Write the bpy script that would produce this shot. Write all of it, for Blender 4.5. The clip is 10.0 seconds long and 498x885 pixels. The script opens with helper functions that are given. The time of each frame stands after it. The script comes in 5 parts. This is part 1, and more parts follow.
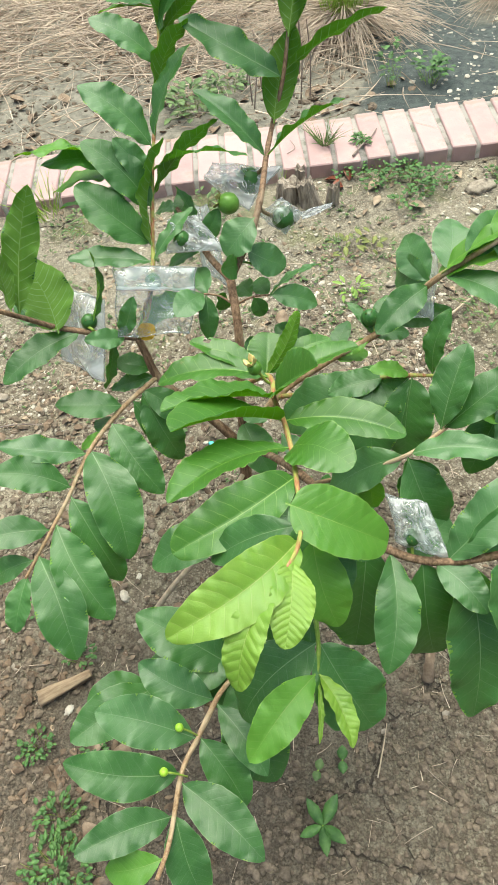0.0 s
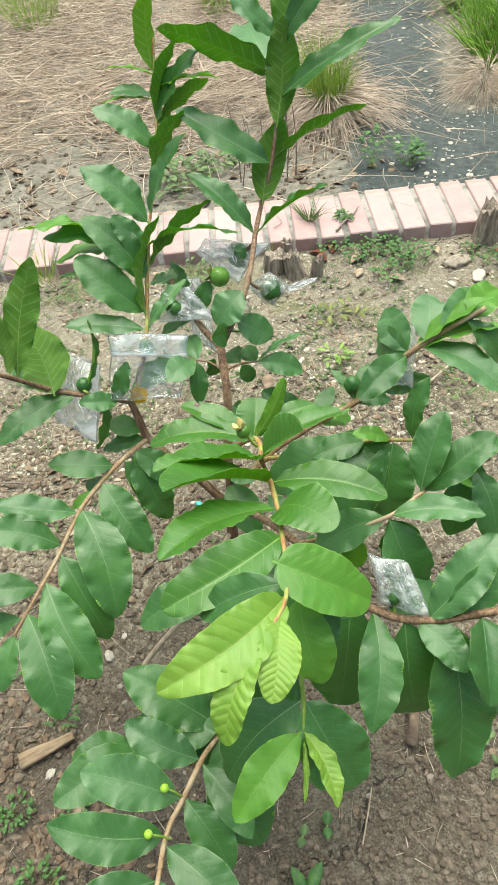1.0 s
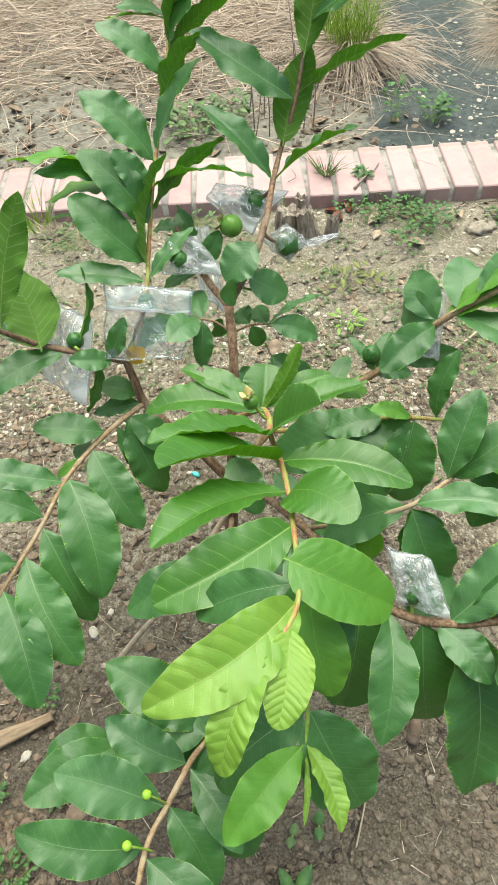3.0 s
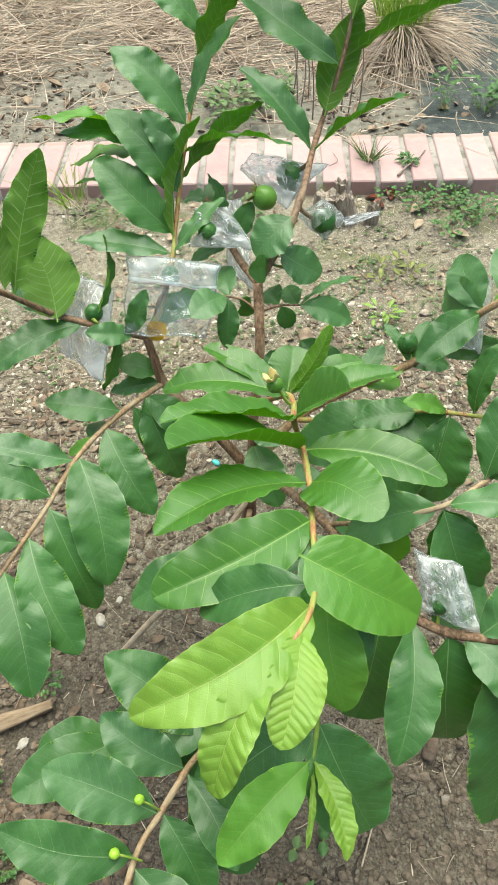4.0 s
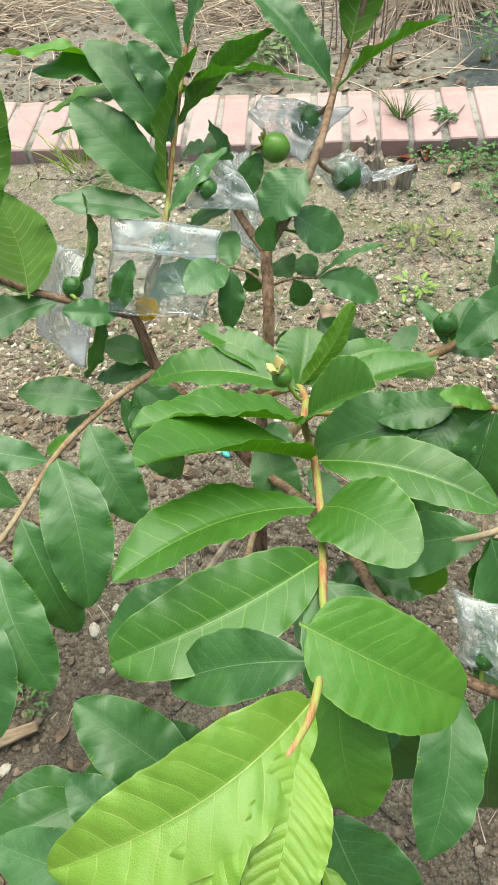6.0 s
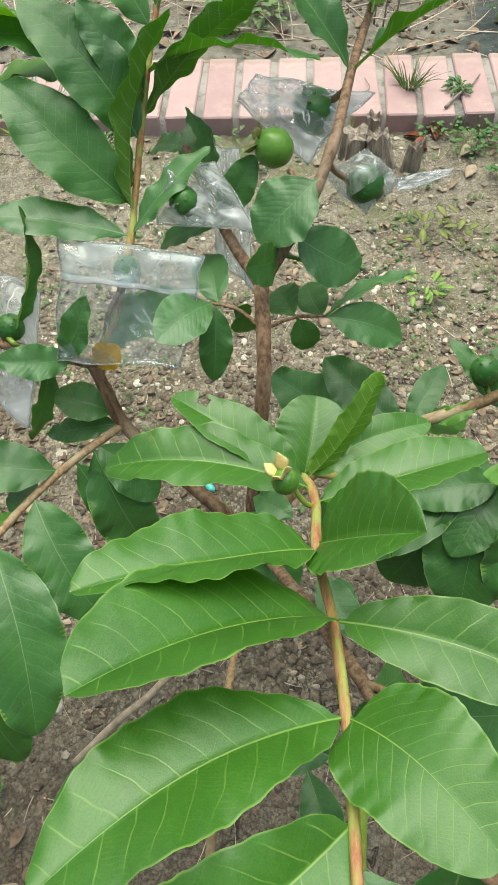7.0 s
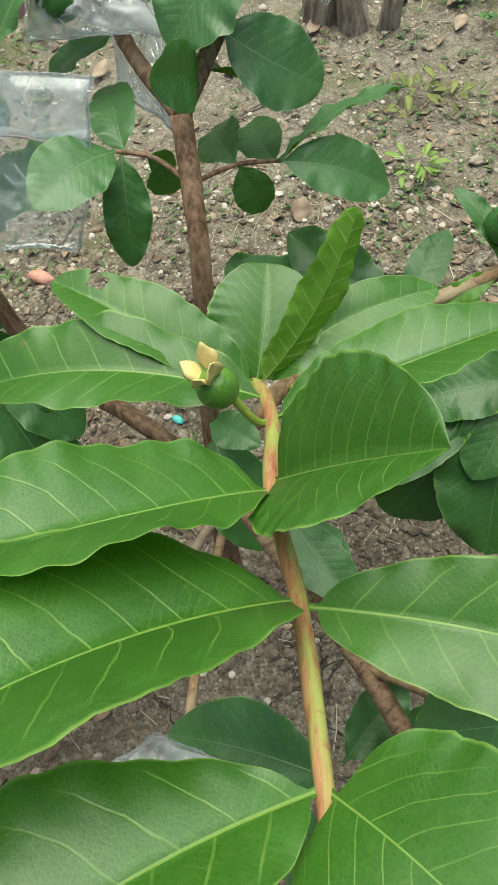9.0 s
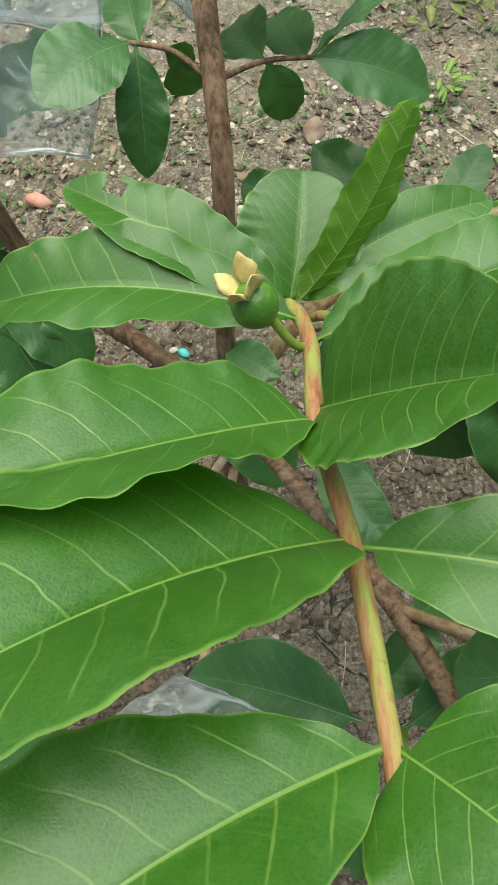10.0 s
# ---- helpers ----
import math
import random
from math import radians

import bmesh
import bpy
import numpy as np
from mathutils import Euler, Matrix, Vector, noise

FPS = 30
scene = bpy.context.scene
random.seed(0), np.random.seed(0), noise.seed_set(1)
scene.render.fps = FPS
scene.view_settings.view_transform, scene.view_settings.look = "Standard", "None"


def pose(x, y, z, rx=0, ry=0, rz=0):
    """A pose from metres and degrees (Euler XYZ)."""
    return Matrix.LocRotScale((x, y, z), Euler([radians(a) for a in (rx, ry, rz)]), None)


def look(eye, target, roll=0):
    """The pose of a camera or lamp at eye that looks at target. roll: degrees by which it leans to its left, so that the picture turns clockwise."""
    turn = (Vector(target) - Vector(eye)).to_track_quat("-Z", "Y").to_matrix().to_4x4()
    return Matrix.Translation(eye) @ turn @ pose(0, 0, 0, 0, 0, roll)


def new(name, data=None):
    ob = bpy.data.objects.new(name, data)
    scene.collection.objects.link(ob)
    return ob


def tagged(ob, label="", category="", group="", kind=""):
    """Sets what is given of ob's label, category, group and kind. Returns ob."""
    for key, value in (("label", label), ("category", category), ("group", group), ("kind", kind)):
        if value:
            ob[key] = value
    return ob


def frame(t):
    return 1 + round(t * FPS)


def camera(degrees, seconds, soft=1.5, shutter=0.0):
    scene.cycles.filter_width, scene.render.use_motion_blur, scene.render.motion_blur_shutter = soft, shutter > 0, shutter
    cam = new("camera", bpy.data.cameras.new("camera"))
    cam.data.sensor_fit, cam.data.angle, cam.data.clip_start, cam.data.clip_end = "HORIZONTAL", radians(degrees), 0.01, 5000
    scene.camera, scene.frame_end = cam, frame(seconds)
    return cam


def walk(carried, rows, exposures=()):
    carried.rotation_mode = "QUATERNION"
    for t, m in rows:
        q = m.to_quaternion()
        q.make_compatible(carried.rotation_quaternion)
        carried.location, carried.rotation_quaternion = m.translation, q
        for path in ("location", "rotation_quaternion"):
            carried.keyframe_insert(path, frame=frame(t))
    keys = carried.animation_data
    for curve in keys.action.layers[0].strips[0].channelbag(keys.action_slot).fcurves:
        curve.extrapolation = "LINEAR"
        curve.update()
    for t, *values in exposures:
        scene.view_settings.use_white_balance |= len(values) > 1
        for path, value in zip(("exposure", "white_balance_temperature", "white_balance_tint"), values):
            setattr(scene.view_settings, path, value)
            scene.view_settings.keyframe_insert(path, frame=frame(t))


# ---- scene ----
cam = camera(40.0, 10.0)
PATH = [
    (0, (0.017, -0.529, 1.046), (-0.073, 0.646, -0.57), -9.8),
    (0.5, (0.019, -0.54, 1.053), (-0.075, 0.658, -0.546), -10.3),
    (1, (0.014, -0.547, 1.071), (-0.012, 0.763, -0.44), -6.7),
    (1.5, (0.003, -0.542, 1.062), (-0.011, 0.801, -0.419), -5.7),
    (2, (-0.001, -0.536, 1.065), (0.0, 0.798, -0.426), -4.3),
    (3.3, (0.004, -0.478, 0.993), (-0.031, 0.739, -0.594), -3.6),
    (3.5, (0.008, -0.48, 0.985), (-0.062, 0.745, -0.595), -4.3),
    (4, (0.006, -0.46, 0.966), (-0.094, 0.757, -0.618), -3.7),
    (4.5, (0.0, -0.45, 0.953), (-0.114, 0.77, -0.627), -4.6),
    (5, (0.009, -0.437, 0.953), (-0.155, 0.745, -0.652), -6.2),
    (5.5, (0.015, -0.426, 0.927), (-0.158, 0.754, -0.678), -5.2),
    (5.7, (0.022, -0.408, 0.91), (-0.16, 0.763, -0.701), -6.1),
    (6.8, (0.005, -0.236, 0.829), (-0.151, 0.859, -0.837), -6.2),
    (7, (0.003, -0.21, 0.82), (-0.13, 0.863, -0.863), -5.0),
    (7.5, (0.015, -0.175, 0.796), (-0.093, 0.879, -0.901), -5.7),
    (8, (0.025, -0.159, 0.768), (-0.1, 0.853, -0.953), -9.7),
    (8.5, (0.023, -0.153, 0.735), (-0.111, 0.83, -1.001), -10.3),
    (9, (0.025, -0.15, 0.692), (-0.112, 0.757, -1.086), -11.0),
    (9.5, (0.014, -0.144, 0.669), (-0.13, 0.617, -1.175), -12.9),
    (10, (0.009, -0.144, 0.671), (-0.124, 0.602, -1.18), -11.8),
]
walk(cam, [(t, look(eye, target, roll)) for t, eye, target, roll in PATH],
     exposures=[(0, 0.16, 6500, 1), (5.5, 0.12, 6500, 1), (7.0, -0.14, 6500, 1), (8.5, -0.22, 6500, 1), (10, -0.30, 6500, 1)])

# ---- light ----
world = bpy.data.worlds.new("overcast_sky")
scene.world = world
world.use_nodes = True
sky = world.node_tree.nodes.new("ShaderNodeTexSky")
sky.sky_type, sky.sun_disc = "NISHITA", False
sky.sun_elevation, sky.sun_rotation, sky.dust_density = radians(74), radians(340), 6.0
sky.air_density, sky.ozone_density = 0.85, 1.0
back = world.node_tree.nodes["Background"]
world.node_tree.links.new(sky.outputs[0], back.inputs[0])
back.inputs[1].default_value = 0.175
sun = new("sun", bpy.data.lights.new("sun", "SUN"))
sun.data.energy, sun.data.angle, sun.data.color = 4.2, radians(65), (0.985, 0.985, 0.89)
sun.matrix_world = look((0.3, 0.8, 3.0), (0, 0, 0))


# ---- materials ----
class Nodes:
    """Short hand for building one node material."""

    def __init__(self, name):
        self.material = bpy.data.materials.new(name)
        self.material.use_nodes = True
        self.tree = self.material.node_tree
        self.bsdf = self.tree.nodes["Principled BSDF"]
        self.out = self.tree.nodes["Material Output"]

    def add(self, kind, **inputs):
        node = self.tree.nodes.new("ShaderNode" + kind)
        for key, value in inputs.items():
            self.put(node.inputs[int(key[1:]) if key[0] == "i" and key[1:].isdigit() else key.replace("_", " ")], value)
        return node

    def put(self, socket, value):
        if isinstance(value, bpy.types.NodeSocket):
            self.tree.links.new(value, socket)
        elif isinstance(value, tuple) and len(value) == 3 and socket.type == "RGBA":
            socket.default_value = (*value, 1)
        else:
            socket.default_value = value

    def math(self, op, a, b=0.0, c=0.0):
        node = self.tree.nodes.new("ShaderNodeMath")
        node.operation = op
        for i, v in enumerate((a, b, c)):
            self.put(node.inputs[i], v)
        return node.outputs[0]

    def step(self, value, low, high):
        node = self.tree.nodes.new("ShaderNodeMapRange")
        node.interpolation_type = "SMOOTHSTEP"
        for i, v in enumerate((value, low, high, 0.0, 1.0)):
            self.put(node.inputs[i], v)
        return node.outputs[0]

    def mix(self, factor, a, b, blend="MIX"):
        node = self.tree.nodes.new("ShaderNodeMix")
        node.data_type, node.blend_type = "RGBA", blend
        self.put(node.inputs[0], factor), self.put(node.inputs[6], a), self.put(node.inputs[7], b)
        return node.outputs[2]

    def noise(self, scale, detail=4.0, rough=0.55, vector=None, distortion=0.0):
        node = self.add("TexNoise", Scale=scale, Detail=detail, Roughness=rough, Distortion=distortion)
        if vector is not None:
            self.put(node.inputs["Vector"], vector)
        return node.outputs[0]

    def place(self, stretch=(1, 1, 1), kind="Object"):
        node = self.add("Mapping")
        self.put(node.inputs["Vector"], self.add("TexCoord").outputs[kind])
        node.inputs["Scale"].default_value = stretch
        return node.outputs[0]

    def finish(self, color, rough=0.6, height=None, strength=0.3, distance=0.002, **more):
        self.put(self.bsdf.inputs["Base Color"], color)
        self.put(self.bsdf.inputs["Roughness"], rough)
        for key, value in more.items():
            self.put(self.bsdf.inputs[key.replace("_", " ")], value)
        if height is not None:
            bump = self.add("Bump", Strength=strength, Distance=distance, Height=height)
            self.put(self.bsdf.inputs["Normal"], bump.outputs[0])
        return self.material


def leaf_material(name, dark, light, vein, under=False, thin=0.25, glow=(0.3, 0.5, 0.05), ribbed=0.5, relief=0.42, rim_share=0.5, gloss=0.36, rib_count=10.5, swelling=0.16, spec=0.85, rolling=(75, 2.2)):
    """Leaf blade with a midrib, curved side veins, a fine net and a pale rim; UV x runs along the blade, y is the distance from the midrib by the length."""
    n = Nodes(name)
    uv = n.add("SeparateXYZ", i0=n.add("TexCoord").outputs["UV"])
    rim_uv = n.add("UVMap")
    rim_uv.uv_map = "rim"
    across = n.add("SeparateXYZ", i0=rim_uv.outputs[0]).outputs[0]
    u, v = uv.outputs[0], n.math("ABSOLUTE", uv.outputs[1])
    p = n.place()
    chance = n.add("ObjectInfo").outputs["Random"]
    wob = n.math("MULTIPLY", n.math("SUBTRACT", n.noise(26, 3, 0.55, p), 0.5), 0.075)
    bend = n.math("ADD", n.math("MULTIPLY", v, 0.55), n.math("MULTIPLY", n.math("MULTIPLY", v, v), 1.3))
    along = n.math("ADD", n.math("SUBTRACT", u, bend), wob)
    along = n.math("ADD", along, n.math("MULTIPLY", n.math("SIGN", uv.outputs[1]), 0.021))
    wave = n.math("PINGPONG", n.math("MULTIPLY", along, n.math("ADD", rib_count, n.math("MULTIPLY", chance, 3.0))), 0.5)
    fade = n.math("SUBTRACT", 1.0, n.step(across, 0.66, 0.97))
    worn = n.math("ADD", 0.5, n.math("MULTIPLY", n.step(n.noise(48, 3, 0.6, p), 0.38, 0.62), 0.5))
    side = n.math("MULTIPLY", n.math("MULTIPLY", n.math("SUBTRACT", 1.0, n.step(wave, 0.012 if under else 0.008, 0.075 if under else 0.046)), fade), worn)
    net = n.math("PINGPONG", n.math("MULTIPLY", n.math("ADD", n.math("ADD", u, n.math("MULTIPLY", v, 1.1)), n.math("MULTIPLY", wob, 1.6)), 46.0), 0.5)
    net = n.math("MULTIPLY", n.math("SUBTRACT", 1.0, n.step(net, 0.02, 0.16)), n.step(n.noise(90, 3, 0.6, p), 0.45, 0.65))
    mid = n.math("SUBTRACT", 1.0, n.step(v, n.math("MULTIPLY", n.math("SUBTRACT", 1.15, u), 0.0016), n.math("MULTIPLY", n.math("SUBTRACT", 1.15, u), 0.0052)))
    rim = n.math("MULTIPLY", n.math("MULTIPLY", n.step(across, 0.955, 0.99), rim_share), worn)
    ribs = n.math("MAXIMUM", n.math("MAXIMUM", n.math("MULTIPLY", side, 0.95 if under else ribbed), n.math("MULTIPLY", mid, 0.9 if under else 0.4 + ribbed * 0.8)), n.math("MAXIMUM", rim, n.math("MULTIPLY", net, 0.5 if under else 0.14)))
    patch = n.step(n.noise(16, 5, 0.6, p), 0.35, 0.68)
    fine = n.noise(520, 3, 0.6, p)
    green = n.mix(n.math("MULTIPLY", n.math("ADD", patch, chance), 0.5), dark, light)
    green = n.mix(n.math("MULTIPLY", n.step(fine, 0.45, 0.75), 0.12), green, vein)
    cloud = n.step(n.noise(60, 4, 0.65, p), 0.4, 0.7)
    green = n.mix(n.math("MULTIPLY", cloud, 0.22), green, light)
    spot = n.step(n.noise(42, 3, 0.6, p), 0.75, 0.79)
    green = n.mix(n.math("MULTIPLY", spot, 0.5), green, (0.20, 0.16, 0.05))
    cells = n.add("TexVoronoi", Scale=820.0, Randomness=1.0)
    cells.feature = "DISTANCE_TO_EDGE"
    n.put(cells.inputs["Vector"], p)
    areole = n.step(cells.outputs[0], 0.02, 0.30)
    green = n.mix(n.math("MULTIPLY", n.math("SUBTRACT", 1.0, areole), 0.20 if under else 0.10), green, vein)
    color = n.mix(ribs, green, vein)
    swell = n.step(wave, 0.0, 0.4)
    sign = -1.0 if under else 1.0
    height = n.math("ADD", n.math("MULTIPLY", swell, swelling * sign), n.math("ADD", n.math("MULTIPLY", fine, 0.14), n.math("MULTIPLY", ribs, -0.45 * sign)))
    height = n.math("ADD", height, n.math("ADD", n.math("MULTIPLY", cloud, 0.15), n.math("MULTIPLY", areole, 0.08 * sign)))
    height = n.math("ADD", height, n.math("MULTIPLY", n.noise(rolling[0], 2, 0.5, p, 0.4), rolling[1]))
    rough = n.math("ADD", 0.50 if under else gloss, n.math("ADD", n.math("MULTIPLY", fine, 0.16), n.math("MULTIPLY", patch, 0.10)))
    n.finish(color, rough, height, relief, 0.0010, Specular_IOR_Level=0.25 if under else spec)
    shine = n.add("BsdfTranslucent", Color=n.mix(ribs, glow, tuple(min(1.0, c * 1.5) for c in vein) if under else vein))
    blend = n.add("MixShader", i0=thin, i1=n.bsdf.outputs[0], i2=shine.outputs[0])
    n.put(n.out.inputs[0], blend.outputs[0])
    return n.material


mature_leaf = (leaf_material("mature_leaf_top", (0.016, 0.084, 0.016), (0.050, 0.176, 0.032), (0.27, 0.42, 0.17), thin=0.28, glow=(0.20, 0.48, 0.04), ribbed=0.34, relief=0.42, rim_share=0.6, gloss=0.27, spec=0.66),
               leaf_material("mature_leaf_underside", (0.090, 0.205, 0.028), (0.140, 0.285, 0.042), (0.50, 0.62, 0.26), True, 0.62, (0.52, 0.80, 0.10)))
light_leaf = (leaf_material("light_leaf_top", (0.019, 0.101, 0.007), (0.053, 0.198, 0.014), (0.28, 0.46, 0.09), thin=0.30, glow=(0.20, 0.45, 0.035), ribbed=0.58, rolling=(38, 1.6), relief=0.28, rim_share=0.8, gloss=0.30, spec=0.78, rib_count=9.0),
              leaf_material("light_leaf_underside", (0.10, 0.235, 0.024), (0.16, 0.32, 0.034), (0.42, 0.54, 0.16), True, 0.62, (0.52, 0.78, 0.09)))
# Paler copy of mature_leaf: waxy bloom, with sky sheen put into the colour.
pale_lit_leaf = (leaf_material("pale_lit_leaf_top", (0.028, 0.112, 0.030), (0.076, 0.216, 0.060), (0.30, 0.44, 0.20), thin=0.28, glow=(0.22, 0.50, 0.05), ribbed=0.34, relief=0.40, rim_share=0.6, gloss=0.28, spec=0.75),
             mature_leaf[1])
fresh_leaf = (leaf_material("fresh_leaf_top", (0.070, 0.24, 0.018), (0.12, 0.35, 0.025), (0.36, 0.52, 0.10), thin=0.38, glow=(0.34, 0.60, 0.05), ribbed=0.4),
              leaf_material("fresh_leaf_underside", (0.12, 0.27, 0.03), (0.17, 0.35, 0.035), (0.55, 0.65, 0.26), True, 0.62, (0.52, 0.78, 0.09)))
young_leaf = (leaf_material("young_leaf_top", (0.12, 0.30, 0.020), (0.25, 0.43, 0.04), (0.46, 0.56, 0.14), thin=0.36, glow=(0.44, 0.66, 0.07), relief=0.5, swelling=0.7, rolling=(50, 2.5)),
              leaf_material("young_leaf_underside", (0.32, 0.46, 0.09), (0.44, 0.54, 0.12), (0.55, 0.60, 0.2), True, 0.52, (0.6, 0.75, 0.14)))


def bark_material(name, dark, light, accent, share, run=(2.4, 2.4, 0.28), patch=(1, 1, 0.6), rise=0.8):
    n = Nodes(name)
    grain = n.noise(110, 6, 0.68, n.place(run))
    blotch = n.step(n.noise(34, 4, 0.6, n.place(patch)), 0.5 - share, 0.72 - share)
    color = n.mix(blotch, n.mix(n.step(grain, 0.36, 0.64), dark, light), accent)
    fleck = n.step(n.noise(260, 3, 0.6, n.place()), 0.62, 0.72)
    color = n.mix(n.math("MULTIPLY", fleck, 0.5), color, dark)
    return n.finish(color, 0.68, n.math("ADD", grain, n.math("MULTIPLY", blotch, 0.4)), rise, 0.0020)


old_bark = bark_material("smooth_brown_bark", (0.12, 0.066, 0.034), (0.33, 0.205, 0.122), (0.40, 0.29, 0.19), -0.02)
shoot_bark = bark_material("young_red_green_bark", (0.30, 0.10, 0.045), (0.44, 0.235, 0.11), (0.31, 0.34, 0.08), 0.13, (3.0, 0.22, 2.0), (5.5, 0.22, 3.0), 0.3)
tan_bark = bark_material("tan_bark", (0.25, 0.15, 0.075), (0.42, 0.29, 0.16), (0.45, 0.35, 0.22), 0.05)


def fruit_material(name, deep, pale):
    n = Nodes(name)
    spots = n.step(n.noise(300, 4, 0.6, n.place()), 0.55, 0.72)
    base = n.mix(n.step(n.noise(30, 4, 0.6, n.place()), 0.3, 0.7), deep, pale)
    color = n.mix(n.math("MULTIPLY", spots, 0.45), base, (0.2, 0.36, 0.09))
    return n.finish(color, 0.36, n.noise(130, 4, 0.6, n.place()), 0.5, 0.0015, Specular_IOR_Level=0.5)


def plain(name, a, b, scale=60.0, rough=0.7, bump=0.3, stretch=(1, 1, 1), distance=0.002, **more):
    n = Nodes(name)
    g = n.noise(scale, 5, 0.62, n.place(stretch))
    c = n.mix(n.step(g, 0.3, 0.7), a, b)
    c = n.mix(n.math("MULTIPLY", n.noise(scale * 6, 3, 0.6, n.place()), 0.35), c, a)
    shift = n.add("HueSaturation", Hue=0.5, Saturation=1.0, Value=n.math("ADD", 0.8, n.math("MULTIPLY", n.add("NewGeometry").outputs["Random Per Island"], 0.4)), Color=c)
    return n.finish(shift.outputs[0], rough, g, bump, distance, **more)


guava_skin = fruit_material("green_guava_skin", (0.024, 0.105, 0.020), (0.060, 0.18, 0.032))
light_skin = fruit_material("light_green_guava_skin", (0.055, 0.165, 0.016), (0.125, 0.275, 0.032))
calyx_cream = plain("dried_cream_calyx", (0.55, 0.42, 0.13), (0.75, 0.66, 0.32), 120, 0.6)
calyx_brown = plain("dried_brown_calyx", (0.13, 0.11, 0.03), (0.25, 0.27, 0.07), 120, 0.7)
bud_green = plain("bright_green_bud", (0.22, 0.42, 0.03), (0.34, 0.55, 0.05), 200, 0.4)
stalk_green = plain("green_stalk", (0.16, 0.27, 0.03), (0.28, 0.36, 0.06), 150, 0.5)
pebble_mix = plain("grey_beige_pebbles", (0.19, 0.155, 0.115), (0.40, 0.35, 0.28), 90, 0.85, 0.5)
clod_soil = plain("dry_soil_clods", (0.085, 0.064, 0.045), (0.235, 0.185, 0.135), 120, 0.95, 0.8)
chip_pale = plain("pale_stone_chips", (0.38, 0.34, 0.27), (0.62, 0.57, 0.48), 90, 0.8, 0.4)
dead_leaf = plain("dry_brown_leaves", (0.15, 0.10, 0.065), (0.36, 0.275, 0.19), 50, 0.8, 0.5)
brown_leaf = plain("dark_brown_leaf_scraps", (0.085, 0.055, 0.035), (0.24, 0.17, 0.11), 60, 0.8, 0.5)
red_leaf = plain("red_brown_dead_leaf", (0.13, 0.03, 0.015), (0.27, 0.08, 0.035), 60, 0.55, 0.5)
tan_leaf = plain("pale_tan_dead_leaf", (0.28, 0.21, 0.14), (0.46, 0.36, 0.25), 60, 0.7, 0.5)
straw_dry = plain("dry_straw", (0.36, 0.275, 0.20), (0.72, 0.60, 0.48), 14, 0.75, 0.2)
straw_far = plain("old_grey_straw", (0.20, 0.14, 0.095), (0.48, 0.37, 0.27), 14, 0.8, 0.2)
grass_green = plain("green_grass", (0.19, 0.34, 0.035), (0.43, 0.60, 0.09), 30, 0.55, 0.2)
grass_bright = plain("bright_green_grass", (0.12, 0.27, 0.025), (0.32, 0.52, 0.07), 30, 0.55, 0.2)
grass_tuft = plain("grey_green_tuft", (0.09, 0.16, 0.04), (0.20, 0.29, 0.09), 60, 0.6, 0.2)
weed_green = plain("small_weed_leaves", (0.035, 0.105, 0.020), (0.095, 0.205, 0.042), 70, 0.55, 0.3)
weed_dull = plain("dull_weed_leaves", (0.065, 0.125, 0.035), (0.155, 0.225, 0.075), 70, 0.6, 0.3)
weed_olive = plain("olive_seedling_leaves", (0.10, 0.125, 0.025), (0.20, 0.22, 0.05), 70, 0.6, 0.3)
rotten_wood = plain("weathered_stump_wood", (0.15, 0.12, 0.09), (0.48, 0.41, 0.33), 45, 0.9, 0.9, (3, 3, 0.6), 0.006)
split_wood = plain("split_tan_wood", (0.20, 0.135, 0.08), (0.37, 0.28, 0.18), 70, 0.8, 0.6, (0.5, 3, 3))
twig_wood = plain("dry_grey_twig", (0.16, 0.12, 0.10), (0.34, 0.28, 0.23), 90, 0.8, 0.5)
pale_twig = plain("pale_bare_twig", (0.35, 0.27, 0.18), (0.56, 0.46, 0.34), 90, 0.8, 0.4)
yellow_dead = plain("yellow_withered_leaf", (0.55, 0.30, 0.015), (0.72, 0.45, 0.04), 90, 0.6, 0.4)
orange_rag = plain("faded_orange_plastic", (0.46, 0.19, 0.13), (0.60, 0.33, 0.25), 90, 0.5, 0.3)
teal_scrap = plain("teal_plastic_scrap", (0.06, 0.42, 0.38), (0.12, 0.55, 0.50), 90, 0.4, 0.2)
zip_pink = plain("faded_pink_zip_strip", (0.62, 0.42, 0.42), (0.75, 0.6, 0.6), 90, 0.35, 0.1)
zip_red = plain("red_zip_strip", (0.55, 0.02, 0.03), (0.68, 0.05, 0.06), 90, 0.35, 0.1)


